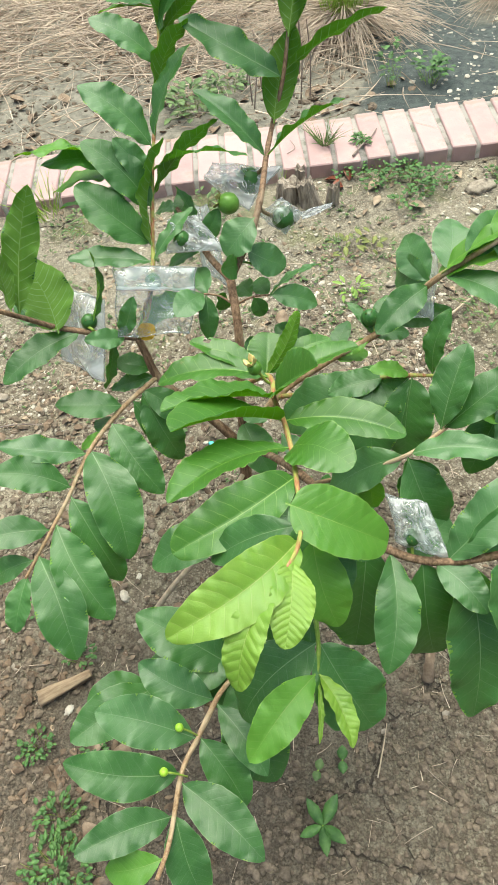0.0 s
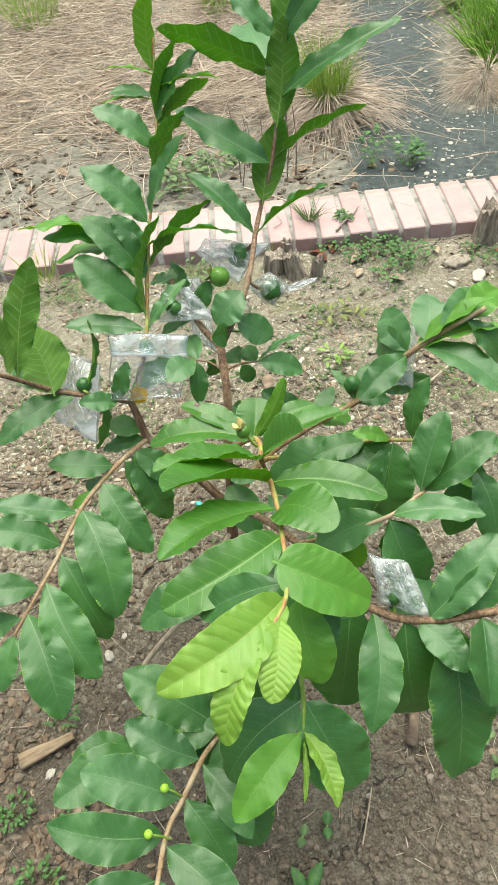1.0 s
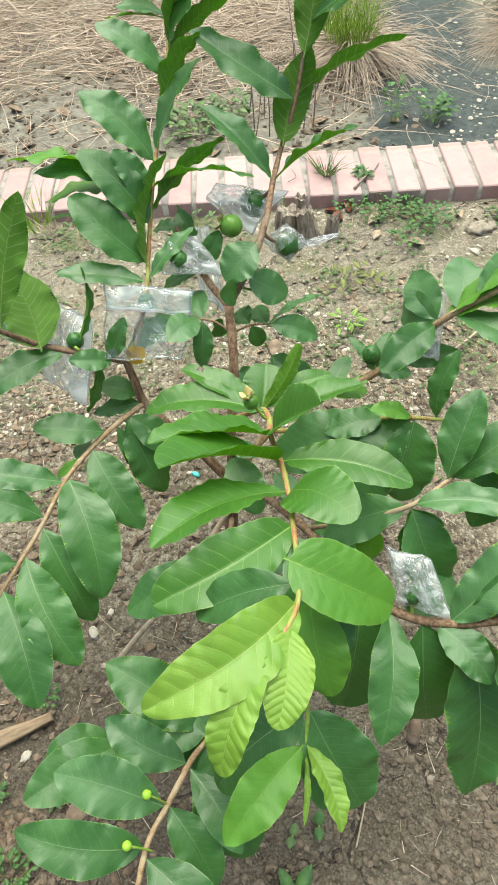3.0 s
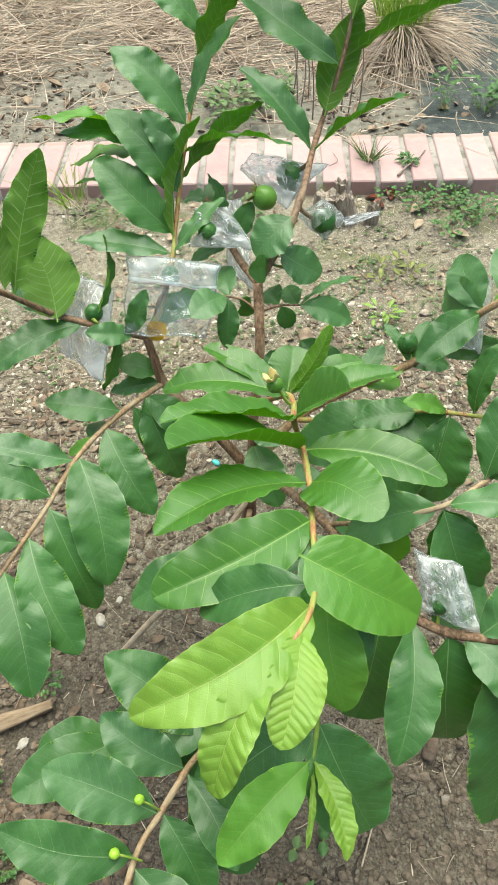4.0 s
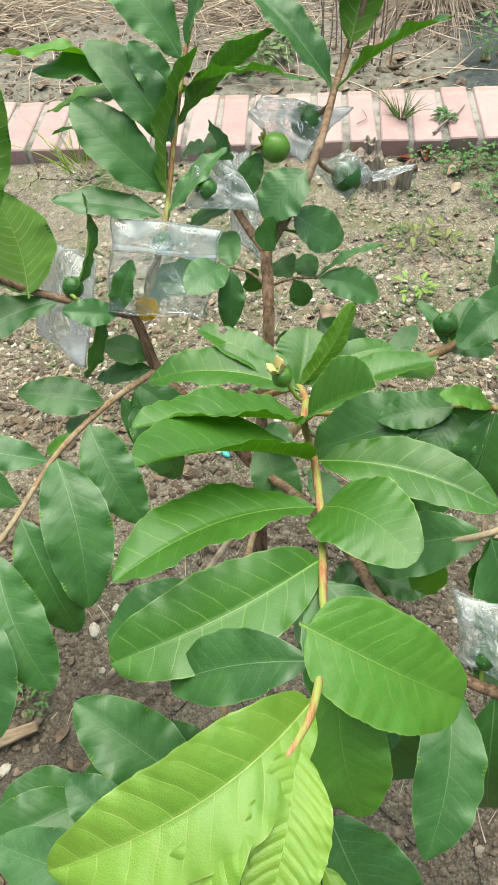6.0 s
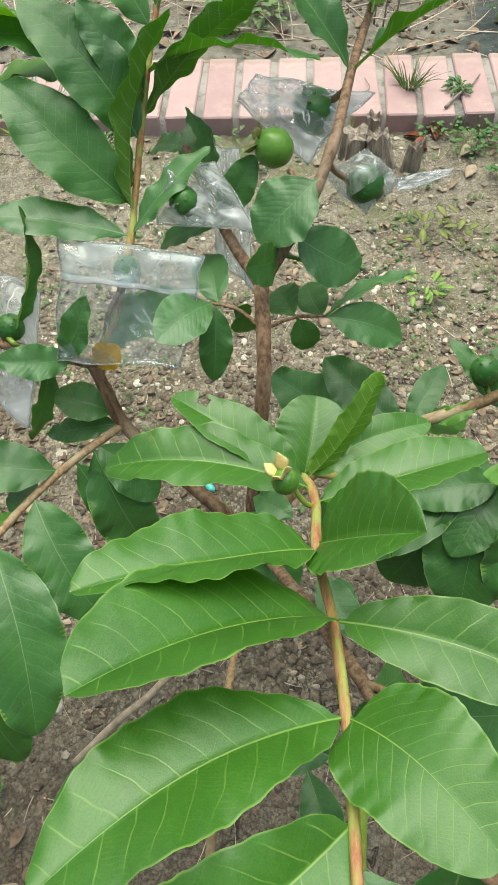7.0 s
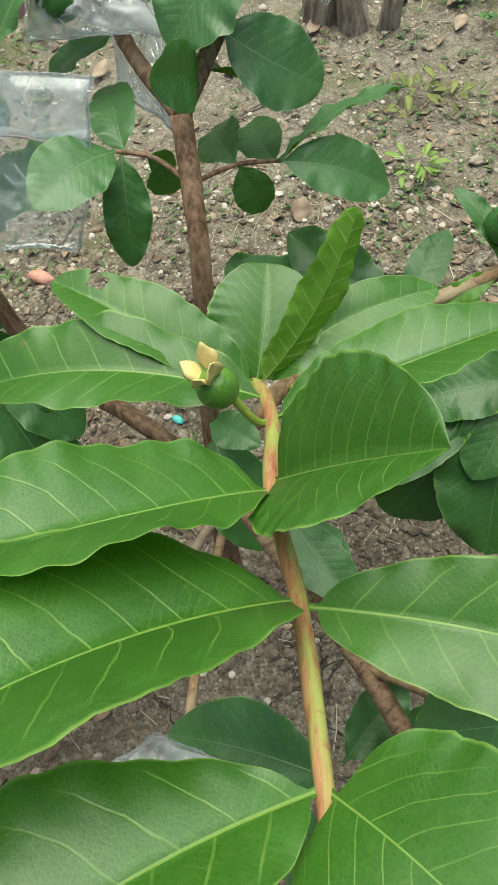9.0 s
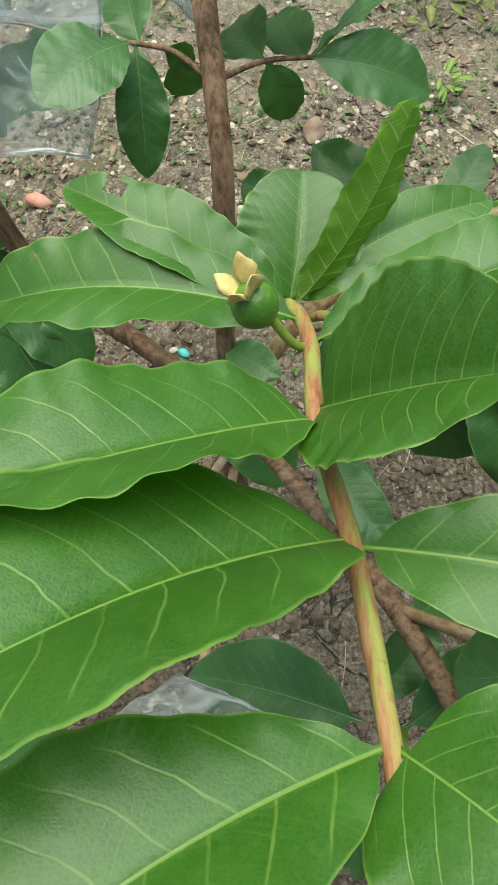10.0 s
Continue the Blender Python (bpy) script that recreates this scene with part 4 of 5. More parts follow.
leaf(b, (0.162, 0.054, 0.355), (0.087, 0.048, 0.341), (0, -.3, 1), .55)
leaf(b, (0.158, 0.055, 0.354), (0.133, 0.091, 0.330), (0, -.3, 1), .6)
leaf(b, (0.196, 0.046, 0.363), (0.183, -0.015, 0.270), (.1, -.3, 1), .7)
leaf(b, (0.193, 0.046, 0.362), (0.139, 0.042, 0.388), (0, -.3, 1), .42, tone=fresh_leaf)
leaf(b, (0.148, 0.057, 0.350), (0.023, 0.054, 0.280), (0, -.2, 1), .6)
leaf(b, (0.220, 0.039, 0.366), (0.240, 0.074, 0.446), (-.5, -.3, .8), .36)
leaf(b, (0.193, 0.046, 0.362), (0.119, 0.022, 0.250), (0, -.2, 1), .6)
leaf(b, (0.124, 0.062, 0.341), (0.090, 0.052, 0.240), (0, -.2, 1), .6)
leaf(b, (0.135, 0.060, 0.345), (0.111, 0.069, 0.291), (0, -.3, 1), .6)
leaf(b, (0.150, 0.057, 0.351), (0.124, 0.005, 0.325), (0, -.3, 1), .7)
leaf(b, (0.157, 0.056, 0.353), (0.136, -0.026, 0.280), (0, -.3, 1), .7)
leaf(b, (0.135, 0.060, 0.345), (0.083, 0.009, 0.260), (0, -.3, 1), .6)
b = branch("branch", [(0.050, -0.100, 0.360), (0.100, -0.130, 0.420), (0.148, -0.133, 0.450), (0.185, -0.107, 0.445), (0.222, -0.081, 0.440), (0.283, -0.055, 0.430)], 0.0027, 0.0018, tan_bark)   # right shoot
leaf(b, (0.146, -0.134, 0.449), (0.064, -0.133, 0.393), (0, -.3, 1), .5, fold=12, tone=pale_lit_leaf)
leaf(b, (0.148, -0.133, 0.450), (0.240, -0.158, 0.472), (0, -.1, 1), .34, fold=20, tone=pale_lit_leaf)
leaf(b, (0.146, -0.134, 0.449), (0.160, -0.151, 0.383), (0, -.3, 1), .75, fold=10)
leaf(b, (0.188, -0.104, 0.445), (0.221, -0.044, 0.511), (-.5, -.4, .8), .48, fold=22)
leaf(b, (0.191, -0.102, 0.444), (0.269, -0.077, 0.503), (-.2, -.2, 1), .45, fold=16)
leaf(b, (0.233, -0.076, 0.438), (0.300, -0.033, 0.442), (0, -.1, 1), .45)
leaf(b, (0.273, -0.059, 0.432), (0.229, -0.109, 0.360), (0, -.3, 1), .52)
leaf(b, (0.146, -0.134, 0.449), (0.180, -0.184, 0.370), (0, -.3, 1), .6)
leaf(b, (0.222, -0.081, 0.440), (0.274, -0.080, 0.410), (0, -.1, 1), .4, tone=fresh_leaf)
leaf(b, (0.110, -0.133, 0.429), (0.114, -0.147, 0.371), (0, -.3, 1), .5, tone=fresh_leaf)
leaf(b, (0.259, -0.065, 0.434), (0.278, -0.139, 0.370), (0, -.3, 1), .5)
b = branch("branch", [(-0.022, 0.133, 0.438), (-0.040, 0.145, 0.446), (-0.060, 0.148, 0.450)], 0.0016, 0.0011)   # twig left
leaf(b, (-0.059, 0.148, 0.450), (-0.094, 0.102, 0.460), (-.1, -.6, .7), .66, fold=10, tone=pale_lit_leaf)
leaf(b, (-0.055, 0.147, 0.449), (-0.070, 0.200, 0.451), (0, -.7, .5), .55, tone=pale_lit_leaf)
leaf(b, (-0.057, 0.148, 0.450), (-0.060, 0.112, 0.402), (.2, -.7, .4), .46)
leaf(b, (-0.044, 0.146, 0.447), (-0.033, 0.156, 0.427), (0, -.6, .7), .7)
leaf(b, (-0.037, 0.143, 0.445), (-0.036, 0.146, 0.420), (0, -.6, .7), .8)
leaf(b, (-0.060, 0.148, 0.450), (-0.158, 0.153, 0.400), (0, -.3, 1), .4)
b = branch("branch", [(-0.022, 0.133, 0.438), (0.002, 0.150, 0.433), (0.025, 0.156, 0.428)], 0.0015, 0.0011)   # twig right
leaf(b, (0.002, 0.150, 0.433), (-0.013, 0.186, 0.428), (0, -.7, .6), .8)
leaf(b, (0.003, 0.150, 0.433), (0.014, 0.147, 0.400), (0, -.6, .7), .7)
leaf(b, (0.024, 0.156, 0.428), (0.088, 0.158, 0.400), (0, -.5, .8), .5, tone=pale_lit_leaf)
leaf(b, (0.025, 0.156, 0.428), (0.096, 0.188, 0.444), (-.2, .3, .8), .24, tone=pale_lit_leaf)
leaf(b, (0.023, 0.155, 0.428), (0.010, 0.193, 0.426), (0, -.5, .8), .7)
b = branch("branch", [(-0.084, -0.325, 0.300), (-0.122, -0.302, 0.265), (-0.168, -0.276, 0.240)], 0.0030, 0.0020)   # low twig
leaf(b, (-0.167, -0.277, 0.241), (-0.236, -0.298, 0.255), (0, -.2, 1), .75)
leaf(b, (-0.157, -0.283, 0.246), (-0.250, -0.339, 0.261), (0, -.2, 1), .5)

# ---- fruits ----
def round_mesh(radius, seed, lump=0.05, cuts=3, stretch=(1, 1, 1)):
    bm = bmesh.new()
    bmesh.ops.create_icosphere(bm, subdivisions=cuts, radius=1)
    for v in bm.verts:
        d = v.co.normalized()
        r = radius * (1 + lump * noise.noise(d * 2.2 + Vector((seed, 0, 0))) + 0.4 * lump * noise.noise(d * 7 + Vector((0, seed, 0))))
        v.co = Vector((d.x * stretch[0], d.y * stretch[1], d.z * stretch[2])) * r
    return bm


def turned(bm, center, way):
    m = Matrix.Translation(center) @ Vector(way).to_track_quat("Z", "Y").to_matrix().to_4x4()
    bmesh.ops.transform(bm, matrix=m, verts=bm.verts[:])
    return bm


def sepals(radius, count, length, spread_out, seed, plump=0.0009):
    """Dried calyx lobes standing round the end of a fruit, thick and cupped."""
    bm = bmesh.new()
    rng = random.Random(seed)
    for k in range(count):
        a = 2 * math.pi * (k + rng.uniform(-0.2, 0.2)) / count
        out, lean = Vector((math.cos(a), math.sin(a), 0)), rng.uniform(0.6, 1.3) * spread_out
        side = Vector((-math.sin(a), math.cos(a), 0))
        rows = []
        size = length * rng.uniform(0.8, 1.15)
        for i in range(6):
            s = i / 5
            mid = out * (radius * 0.42 + lean * size * s) + Vector((0, 0, radius * 0.9 + size * s * (1.1 - 0.3 * lean)))
            w = size * 0.42 * math.sin(math.pi * (0.25 + 0.72 * s))
            rows.append([mid + side * w * j - out * 0.25 * w * (1 - j * j) + out * t for t in (0, plump * math.sin(math.pi * min(0.92, 0.15 + s))) for j in (-1, -0.4, 0.4, 1)])
        vs = [[bm.verts.new(p) for p in row] for row in rows]
        for a_, b_ in zip(vs, vs[1:]):
            for j in (0, 1, 2):
                bm.faces.new((a_[j], a_[j + 1], b_[j + 1], b_[j]))
                bm.faces.new((b_[4 + j], b_[5 + j], a_[5 + j], a_[4 + j]))
            bm.faces.new((a_[3], a_[7], b_[7], b_[3]))
            bm.faces.new((a_[4], a_[0], b_[0], b_[4]))
        bm.faces.new([vs[-1][j] for j in (0, 1, 2, 3, 7, 6, 5, 4)])
    return bm


def fruit(center, radius, way, stalk, seed, calyx=None, label="unripe green guava", stretch=(1, 1, 1.06), lobes=(5, 0.20, 0.7), wood=None, skin=None):
    body = at_tree(part("fruit", turned(round_mesh(radius, seed, 0.05, 3, stretch), center, way), skin or guava_skin, tree, label))
    part("calyx", turned(sepals(radius, lobes[0], radius * lobes[1], lobes[2], seed, *lobes[3:]), center, way), calyx or calyx_brown, body, "dried calyx lobes")
    if stalk:
        verts, faces = tube(smooth_line(stalk, 6), lambda s: radius * 0.11 + 0.0008, 8)
        mesh_ob("stalk", verts, faces, wood or stalk_green, body)
    return body


fruit((-0.015, 0.225, 0.525), 0.0136, (-0.75, 0.1, 0.35), [(0.013, 0.197, 0.508), (0.004, 0.205, 0.510), (-0.004, 0.214, 0.515)], 1, skin=light_skin, wood=old_bark, lobes=(5, 0.55, 0.9, 0.0015))
fruit((-0.002, -0.021, 0.484), 0.0078, (-0.35, 0.15, 0.9), [(0.0155, -0.022, 0.457), (0.010, -0.024, 0.463), (0.002, -0.021, 0.478)], 2, calyx_cream,
      skin=light_skin, label="tiny green guava with cream dried calyx", lobes=(4, 1.25, 0.42, 0.0022))
fruit((0.054, 0.241, 0.482), 0.0152, (0.8, 0.2, -0.2), [(0.024, 0.216, 0.520), (0.028, 0.226, 0.506), (0.040, 0.236, 0.490)], 3, label="green guava inside a clear bag", wood=old_bark)
fruit((0.014, 0.286, 0.514), 0.0165, (-0.4, -0.2, 0.8), [(0.037, 0.272, 0.541), (0.032, 0.281, 0.530), (0.024, 0.285, 0.521)], 4, label="green guava inside a clear bag", wood=old_bark)
fruit((0.158, 0.150, 0.371), 0.0120, (-0.2, 0.2, 0.9), [(0.165, 0.133, 0.352), (0.162, 0.142, 0.357), (0.160, 0.148, 0.363)], 5)
fruit((-0.123, 0.165, 0.466), 0.0104, (0.1, 0.3, 0.9), [(-0.142, 0.131, 0.431), (-0.136, 0.140, 0.450), (-0.125, 0.161, 0.458)], 6, label="small green guava inside a zip bag", wood=old_bark, lobes=(4, 0.2, 0.5))
fruit((-0.211, 0.129, 0.443), 0.0105, (0.1, -0.2, 0.9), [(-0.205, 0.119, 0.432), (-0.206, 0.115, 0.442), (-0.212, 0.121, 0.442)], 7, label="small green guava inside a clear bag")
fruit((-0.080, 0.202, 0.498), 0.0110, (-0.2, -0.5, 0.8), [(-0.066, 0.229, 0.484), (-0.072, 0.215, 0.49), (-0.076, 0.205, 0.496)], 8, label="green guava inside a crinkled bag")
fruit((0.140, -0.207, 0.408), 0.0090, (0.1, -0.4, 0.8), [(0.140, -0.219, 0.392), (0.140, -0.215, 0.398), (0.140, -0.21, 0.404)], 9, label="green guava inside a milky bag")


def bud(center, foot, seed):
    ob = at_tree(part("flower_bud", turned(round_mesh(0.0046, seed, 0.03, 2), center, (0, 0, 1)), bud_green, tree, "round bright green bud"))
    verts, faces = tube(smooth_line([foot, (Vector(foot) + Vector(center)) / 2 + Vector((0, 0, 0.004)), center], 5), lambda s: 0.0011, 6)
    mesh_ob("stalk", verts, faces, stalk_green, ob)


bud((-0.117, -0.349, 0.319), (-0.101, -0.354, 0.302), 1)
bud((-0.133, -0.389, 0.317), (-0.112, -0.392, 0.301), 2)

withered = leaf(tree, (-0.150, 0.115, 0.414), (-0.128, 0.117, 0.436), (0.2, -0.7, 0.6), 0.8, fold=6, tone=(yellow_dead, yellow_dead))
withered.name, withered.matrix_parent_inverse = "withered_leaf", UNTREE
tagged(withered, "withered yellow leaf")


# ---- plastic bags ----
def bag(corners, bulge, seed, film, label, zip_at=None, zip_material=None, creases=1.0, group="bags on the fruits"):
    """A crumpled polythene bag between its four corners (top left, top right, bottom right, bottom left)."""
    a, b, c, d = (Vector(p) for p in corners)
    middle = (a + b + c + d) / 4
    out = (b - a).cross(d - a).normalized()
    size = ((b - a).length + (d - a).length) / 2
    n = 34

    def spot(s, t, layer):
        p = (a * (1 - s) + b * s) * (1 - t) + (d * (1 - s) + c * s) * t
        full = (1 - (2 * s - 1) ** 4) * (1 - (2 * t - 1) ** 4)
        q = Vector((s * 4 + seed, t * 4, seed * 0.37))
        fold = abs(noise.noise(q)) + 0.5 * abs(noise.noise(q * 2.3)) + 0.25 * abs(noise.noise(q * 5.1))
        shake = Vector((noise.noise(q * 0.8), noise.noise(q * 0.8 + Vector((5, 0, 0))), noise.noise(q * 0.8 + Vector((0, 7, 0))))) * 0.05 * size
        return p + shake + out * (layer * bulge * full * (0.75 + 0.25 * math.sin(s * 9 + seed)) - layer * creases * 0.10 * size * fold * full + 0.03 * size * noise.noise(q * 1.7 + Vector((3, 3, 3))))

    verts, faces, index = [], [], {}
    for layer in (1, -1):
        for i in range(n + 1):
            for j in range(n + 1):
                rim = i in (0, n) or j in (0, n)
                if layer == -1 and rim:
                    index[layer, i, j] = index[1, i, j]
                    continue
                index[layer, i, j] = len(verts)
                verts.append(spot(i / n, j / n, layer) - middle)
        for i in range(n):
            for j in range(n):
                q = [index[layer, i, j], index[layer, i + 1, j], index[layer, i + 1, j + 1], index[layer, i, j + 1]]
                faces.append(tuple(q if layer == 1 else q[::-1]))
    thing = tagged(empty("plastic_bag", middle), label, "plastic bag", group)
    sheet = mesh_ob("film", verts, faces, film, thing)
    coords = {index[layer, i, j]: (i / n + (0.37 if layer < 0 and not (i in (0, n) or j in (0, n)) else 0), j / n) for layer in (1, -1) for i in range(n + 1) for j in range(n + 1)}
    sheet.data.uv_layers.new(name="sheet").data.foreach_set("uv", [c for loop in sheet.data.loops for c in coords[loop.vertex_index]])
    for edge in (lambda k: spot(k, 0.0, 1), lambda k: spot(1.0, k, 1), lambda k: spot(k, 1.0, 1), lambda k: spot(0.0, k, 1)):
        v, f = tube([edge(k / 24) - middle for k in range(25)], lambda s: 0.00038, 6)
        mesh_ob("hem", v, f, milky_film, thing)
    if zip_at is not None:
        along, at, first, last = zip_at
        line = []
        for k in range(25):
            s = first + (last - first) * k / 24
            line.append((spot(s, at, 1) if along == "s" else spot(at, s, 1)) - middle + out * 0.0012)
        v, f = tube(line, lambda s: 0.0006, 6)
        mesh_ob("zip_strip", v, f, zip_material or milky_film, thing)
    return thing


bag([(-0.168, 0.175, 0.493), (-0.062, 0.163, 0.483), (-0.082, 0.109, 0.423), (-0.178, 0.109, 0.428)], 0.008, 1.0, header_film, "clear zip bag tied round a small green guava", ("s", 0.36, 0.0, 1.0), zip_pink, 0.22)
bag([(-0.246, 0.187, 0.458), (-0.187, 0.150, 0.460), (-0.205, 0.079, 0.380), (-0.267, 0.125, 0.387)], 0.018, 2.0, clear_film, "clear narrow bag hanging below a branch", ("t", 0.86, 0.0, 1.0), zip_red)
bag([(-0.032, 0.321, 0.524), (0.058, 0.297, 0.520), (0.008, 0.244, 0.497), (-0.048, 0.307, 0.510)], 0.030, 3.0, clear_film, "clear crinkled bag round a green guava", ("t", 0.72, 0.1, 0.95), zip_red, 2.0)
bag([(0.054, 0.262, 0.498), (0.080, 0.247, 0.481), (0.055, 0.226, 0.466), (0.020, 0.243, 0.490)], 0.027, 4.0, clear_film, "clear bag wrapped tightly round a green guava", None, None, 0.5)
bag([(0.077, 0.247, 0.483), (0.121, 0.256, 0.485), (0.118, 0.250, 0.482), (0.079, 0.239, 0.477)], 0.003, 5.0, milky_film, "twisted end of a clear bag", None, None, 1.0)
bag([(-0.096, 0.231, 0.508), (-0.058, 0.227, 0.513), (-0.025, 0.180, 0.488), (-0.103, 0.200, 0.480)], 0.022, 6.0, clear_film, "clear crinkled bag round a dark green guava", ("t", 0.80, 0.3, 1.0), zip_red, 2.1)
bag([(-0.068, 0.293, 0.479), (-0.047, 0.285, 0.485), (-0.025, 0.166, 0.440), (-0.060, 0.189, 0.455)], 0.010, 7.0, clear_film, "clear flat zip bag behind the stem fork", ("t", 0.5, 0.0, 0.42), zip_red, 0.7)
bag([(0.118, -0.174, 0.445), (0.157, -0.187, 0.439), (0.178, -0.229, 0.388), (0.126, -0.208, 0.401)], 0.020, 8.0, residue_film, "clear crinkled bag with white residue round a guava", None, None, 1.3)
bag([(0.201, 0.184, 0.461), (0.246, 0.170, 0.449), (0.234, 0.109, 0.394), (0.205, 0.114, 0.399)], 0.010, 9.0, clear_film, "clear zip bag hanging behind broad leaves", ("s", 0.93, 0.0, 1.0), zip_red)
bag([(-0.043, -0.126, 0.370), (0.004, -0.148, 0.360), (-0.047, -0.161, 0.330), (-0.095, -0.151, 0.330)], 0.014, 10.0, milky_film, "grey crumpled plastic bag among the lower branches", None, None, 1.2)


# ---- ground cover ----
scatter = random.Random(23)


def rock_verts(center, size, rng, verts, faces, flat=0.6, slots=None, slot=0):
    """One angular lump of some twenty faces."""
    t = (1 + 5 ** 0.5) / 2
    base = [(-1, t, 0), (1, t, 0), (-1, -t, 0), (1, -t, 0), (0, -1, t), (0, 1, t), (0, -1, -t), (0, 1, -t), (t, 0, -1), (t, 0, 1), (-t, 0, -1), (-t, 0, 1)]
    tri_list = [(0, 11, 5), (0, 5, 1), (0, 1, 7), (0, 7, 10), (0, 10, 11), (1, 5, 9), (5, 11, 4), (11, 10, 2), (10, 7, 6), (7, 1, 8),
                (3, 9, 4), (3, 4, 2), (3, 2, 6), (3, 6, 8), (3, 8, 9), (4, 9, 5), (2, 4, 11), (6, 2, 10), (8, 6, 7), (9, 8, 1)]
    start = len(verts)
    turn = Euler((rng.uniform(0, 6), rng.uniform(0, 6), rng.uniform(0, 6))).to_matrix()
    sx, sy = rng.uniform(0.7, 1.3), rng.uniform(0.7, 1.3)
    for b in base:
        p = turn @ (Vector(b) * rng.uniform(0.75, 1.15)) * (size / 1.9)
        verts.append((center[0] + p.x * sx, center[1] + p.y * sy, center[2] + p.z * flat))
    for f in tri_list:
        faces.append(tuple(start + k for k in f))


def build_lumps(name, count, area, sizes, material, label, category, accept, sink=0.25, flat=0.65):
    verts, faces = [], []
    x0, x1, y0, y1 = area
    made = 0
    while made < count:
        x, y = scatter.uniform(x0, x1), scatter.uniform(y0, y1)
        if scatter.random() > accept(x, y):
            continue
        made += 1
        s = sizes[0] * (sizes[1] / sizes[0]) ** (scatter.random() ** 2.2)
        rock_verts((x, y, uneven(x, y) + s * flat * (0.5 - sink)), s, scatter, verts, faces, flat)
    tagged(mesh_ob(name, verts, faces, material, None, False), label, category, kind="stuff")


def off_bricks(x, y):
    return 0.0 if 0.985 < y < 1.22 else 1.0


def patchy(x, y, f, lo):
    return max(0.0, min(1.0, (noise.noise((x * f, y * f, 4.4)) + 0.5 - lo) * 2.5))


build_lumps("soil_clods", 21000, (-0.62, 0.62, -0.66, 0.62), (0.0014, 0.0080), clod_soil, "crumbly brown clods of dry soil", "soil",
            lambda x, y: (0.25 + 0.75 * patchy(x, y, 5, 0.25)) * (1.0 if y < 0.1 else 0.35))
build_lumps("pale_chips", 2600, (-1.0, 1.2, -0.1, 1.0), (0.0015, 0.007), chip_pale, "pale stone and shell chips on the soil", "gravel",
            lambda x, y: off_bricks(x, y) * (0.15 + 0.85 * patchy(x, y, 4, 0.3)) * (1.0 if y > 0.35 else 0.16), 0.2, 0.45)
build_lumps("pebbles", 3200, (-1.0, 1.2, -0.3, 1.0), (0.0014, 0.0065), pebble_mix, "small grey and beige pebbles on the soil", "gravel",
            lambda x, y: off_bricks(x, y) * (0.3 + 0.7 * patchy(x, y, 3, 0.3)) * (1.0 if y > 0.3 else 0.4), 0.25, 0.6)
build_lumps("path_grit", 900, (0.2, 1.5, 1.22, 3.3), (0.003, 0.011), chip_pale, "pale grit and flakes on the dark path", "gravel",
            lambda x, y: (1.0 if x > 0.16 + 0.155 * y else 0.12) * patchy(x, y, 3, 0.25), 0.2, 0.35)


def litter_leaf(center, size, rng, verts, faces, tilt=0.5):
    """A curled dry leaf, thin but two-sided."""
    start = len(verts)
    turn = Euler((rng.uniform(-tilt, tilt), rng.uniform(-tilt, tilt), rng.uniform(0, 6.3))).to_matrix()
    bend, roll, wide = rng.uniform(-0.5, 0.7), rng.uniform(0.1, 0.9), rng.uniform(0.22, 0.4)
    for i in range(6):
        u = i / 5
        h = wide * max(0.03, math.sin(math.pi * min(0.98, 0.04 + u * 0.94)) ** 0.8)
        for t in (0.0, -0.012):
            for j in (-1, 0, 1):
                p = Vector((u - 0.5, j * h, bend * (u - 0.5) ** 2 + roll * h * abs(j) + t)) * size
                p = turn @ p
                verts.append((center[0] + p.x, center[1] + p.y, center[2] + p.z + 0.06 * size))
    for i in range(5):
        a, b = start + i * 6, start + (i + 1) * 6
        for j in (0, 1):
            faces.append((a + j, b + j, b + j + 1, a + j + 1))
            faces.append((a + 3 + j + 1, b + 3 + j + 1, b + 3 + j, a + 3 + j))
        faces.append((a, a + 3, b + 3, b))
        faces.append((a + 5, a + 2, b + 2, b + 5))


def build_litter(name, count, area, sizes, material, label, accept):
    verts, faces = [], []
    made = 0
    while made < count:
        x, y = scatter.uniform(*area[:2]), scatter.uniform(*area[2:])
        if scatter.random() > accept(x, y):
            continue
        made += 1
        litter_leaf((x, y, uneven(x, y)), scatter.uniform(*sizes), scatter, verts, faces)
    tagged(mesh_ob(name, verts, faces, material), label, "leaf litter", kind="stuff")


build_litter("leaf_litter", 2000, (-1.0, 1.1, -0.35, 0.99), (0.004, 0.019), dead_leaf, "curled dry brown leaves and scraps on the soil",
             lambda x, y: (0.2 + 0.8 * patchy(x, y, 3.3, 0.35)) * (1.0 if y > 0.15 or x < -0.2 else 0.25))
build_litter("tan_litter", 900, (-1.0, 1.1, -0.2, 0.99), (0.004, 0.016), tan_leaf, "pale tan leaf scraps on the soil",
             lambda x, y: (0.2 + 0.8 * patchy(x, y, 3.3, 0.35)) * (1.0 if y > 0.3 else 0.3))


build_litter("dark_litter", 800, (-0.62, -0.12, -0.52, 0.36), (0.005, 0.022), brown_leaf, "small dark brown leaf scraps on dark soil",
             lambda x, y: 0.25 + 0.75 * patchy(x, y, 6.0, 0.3))


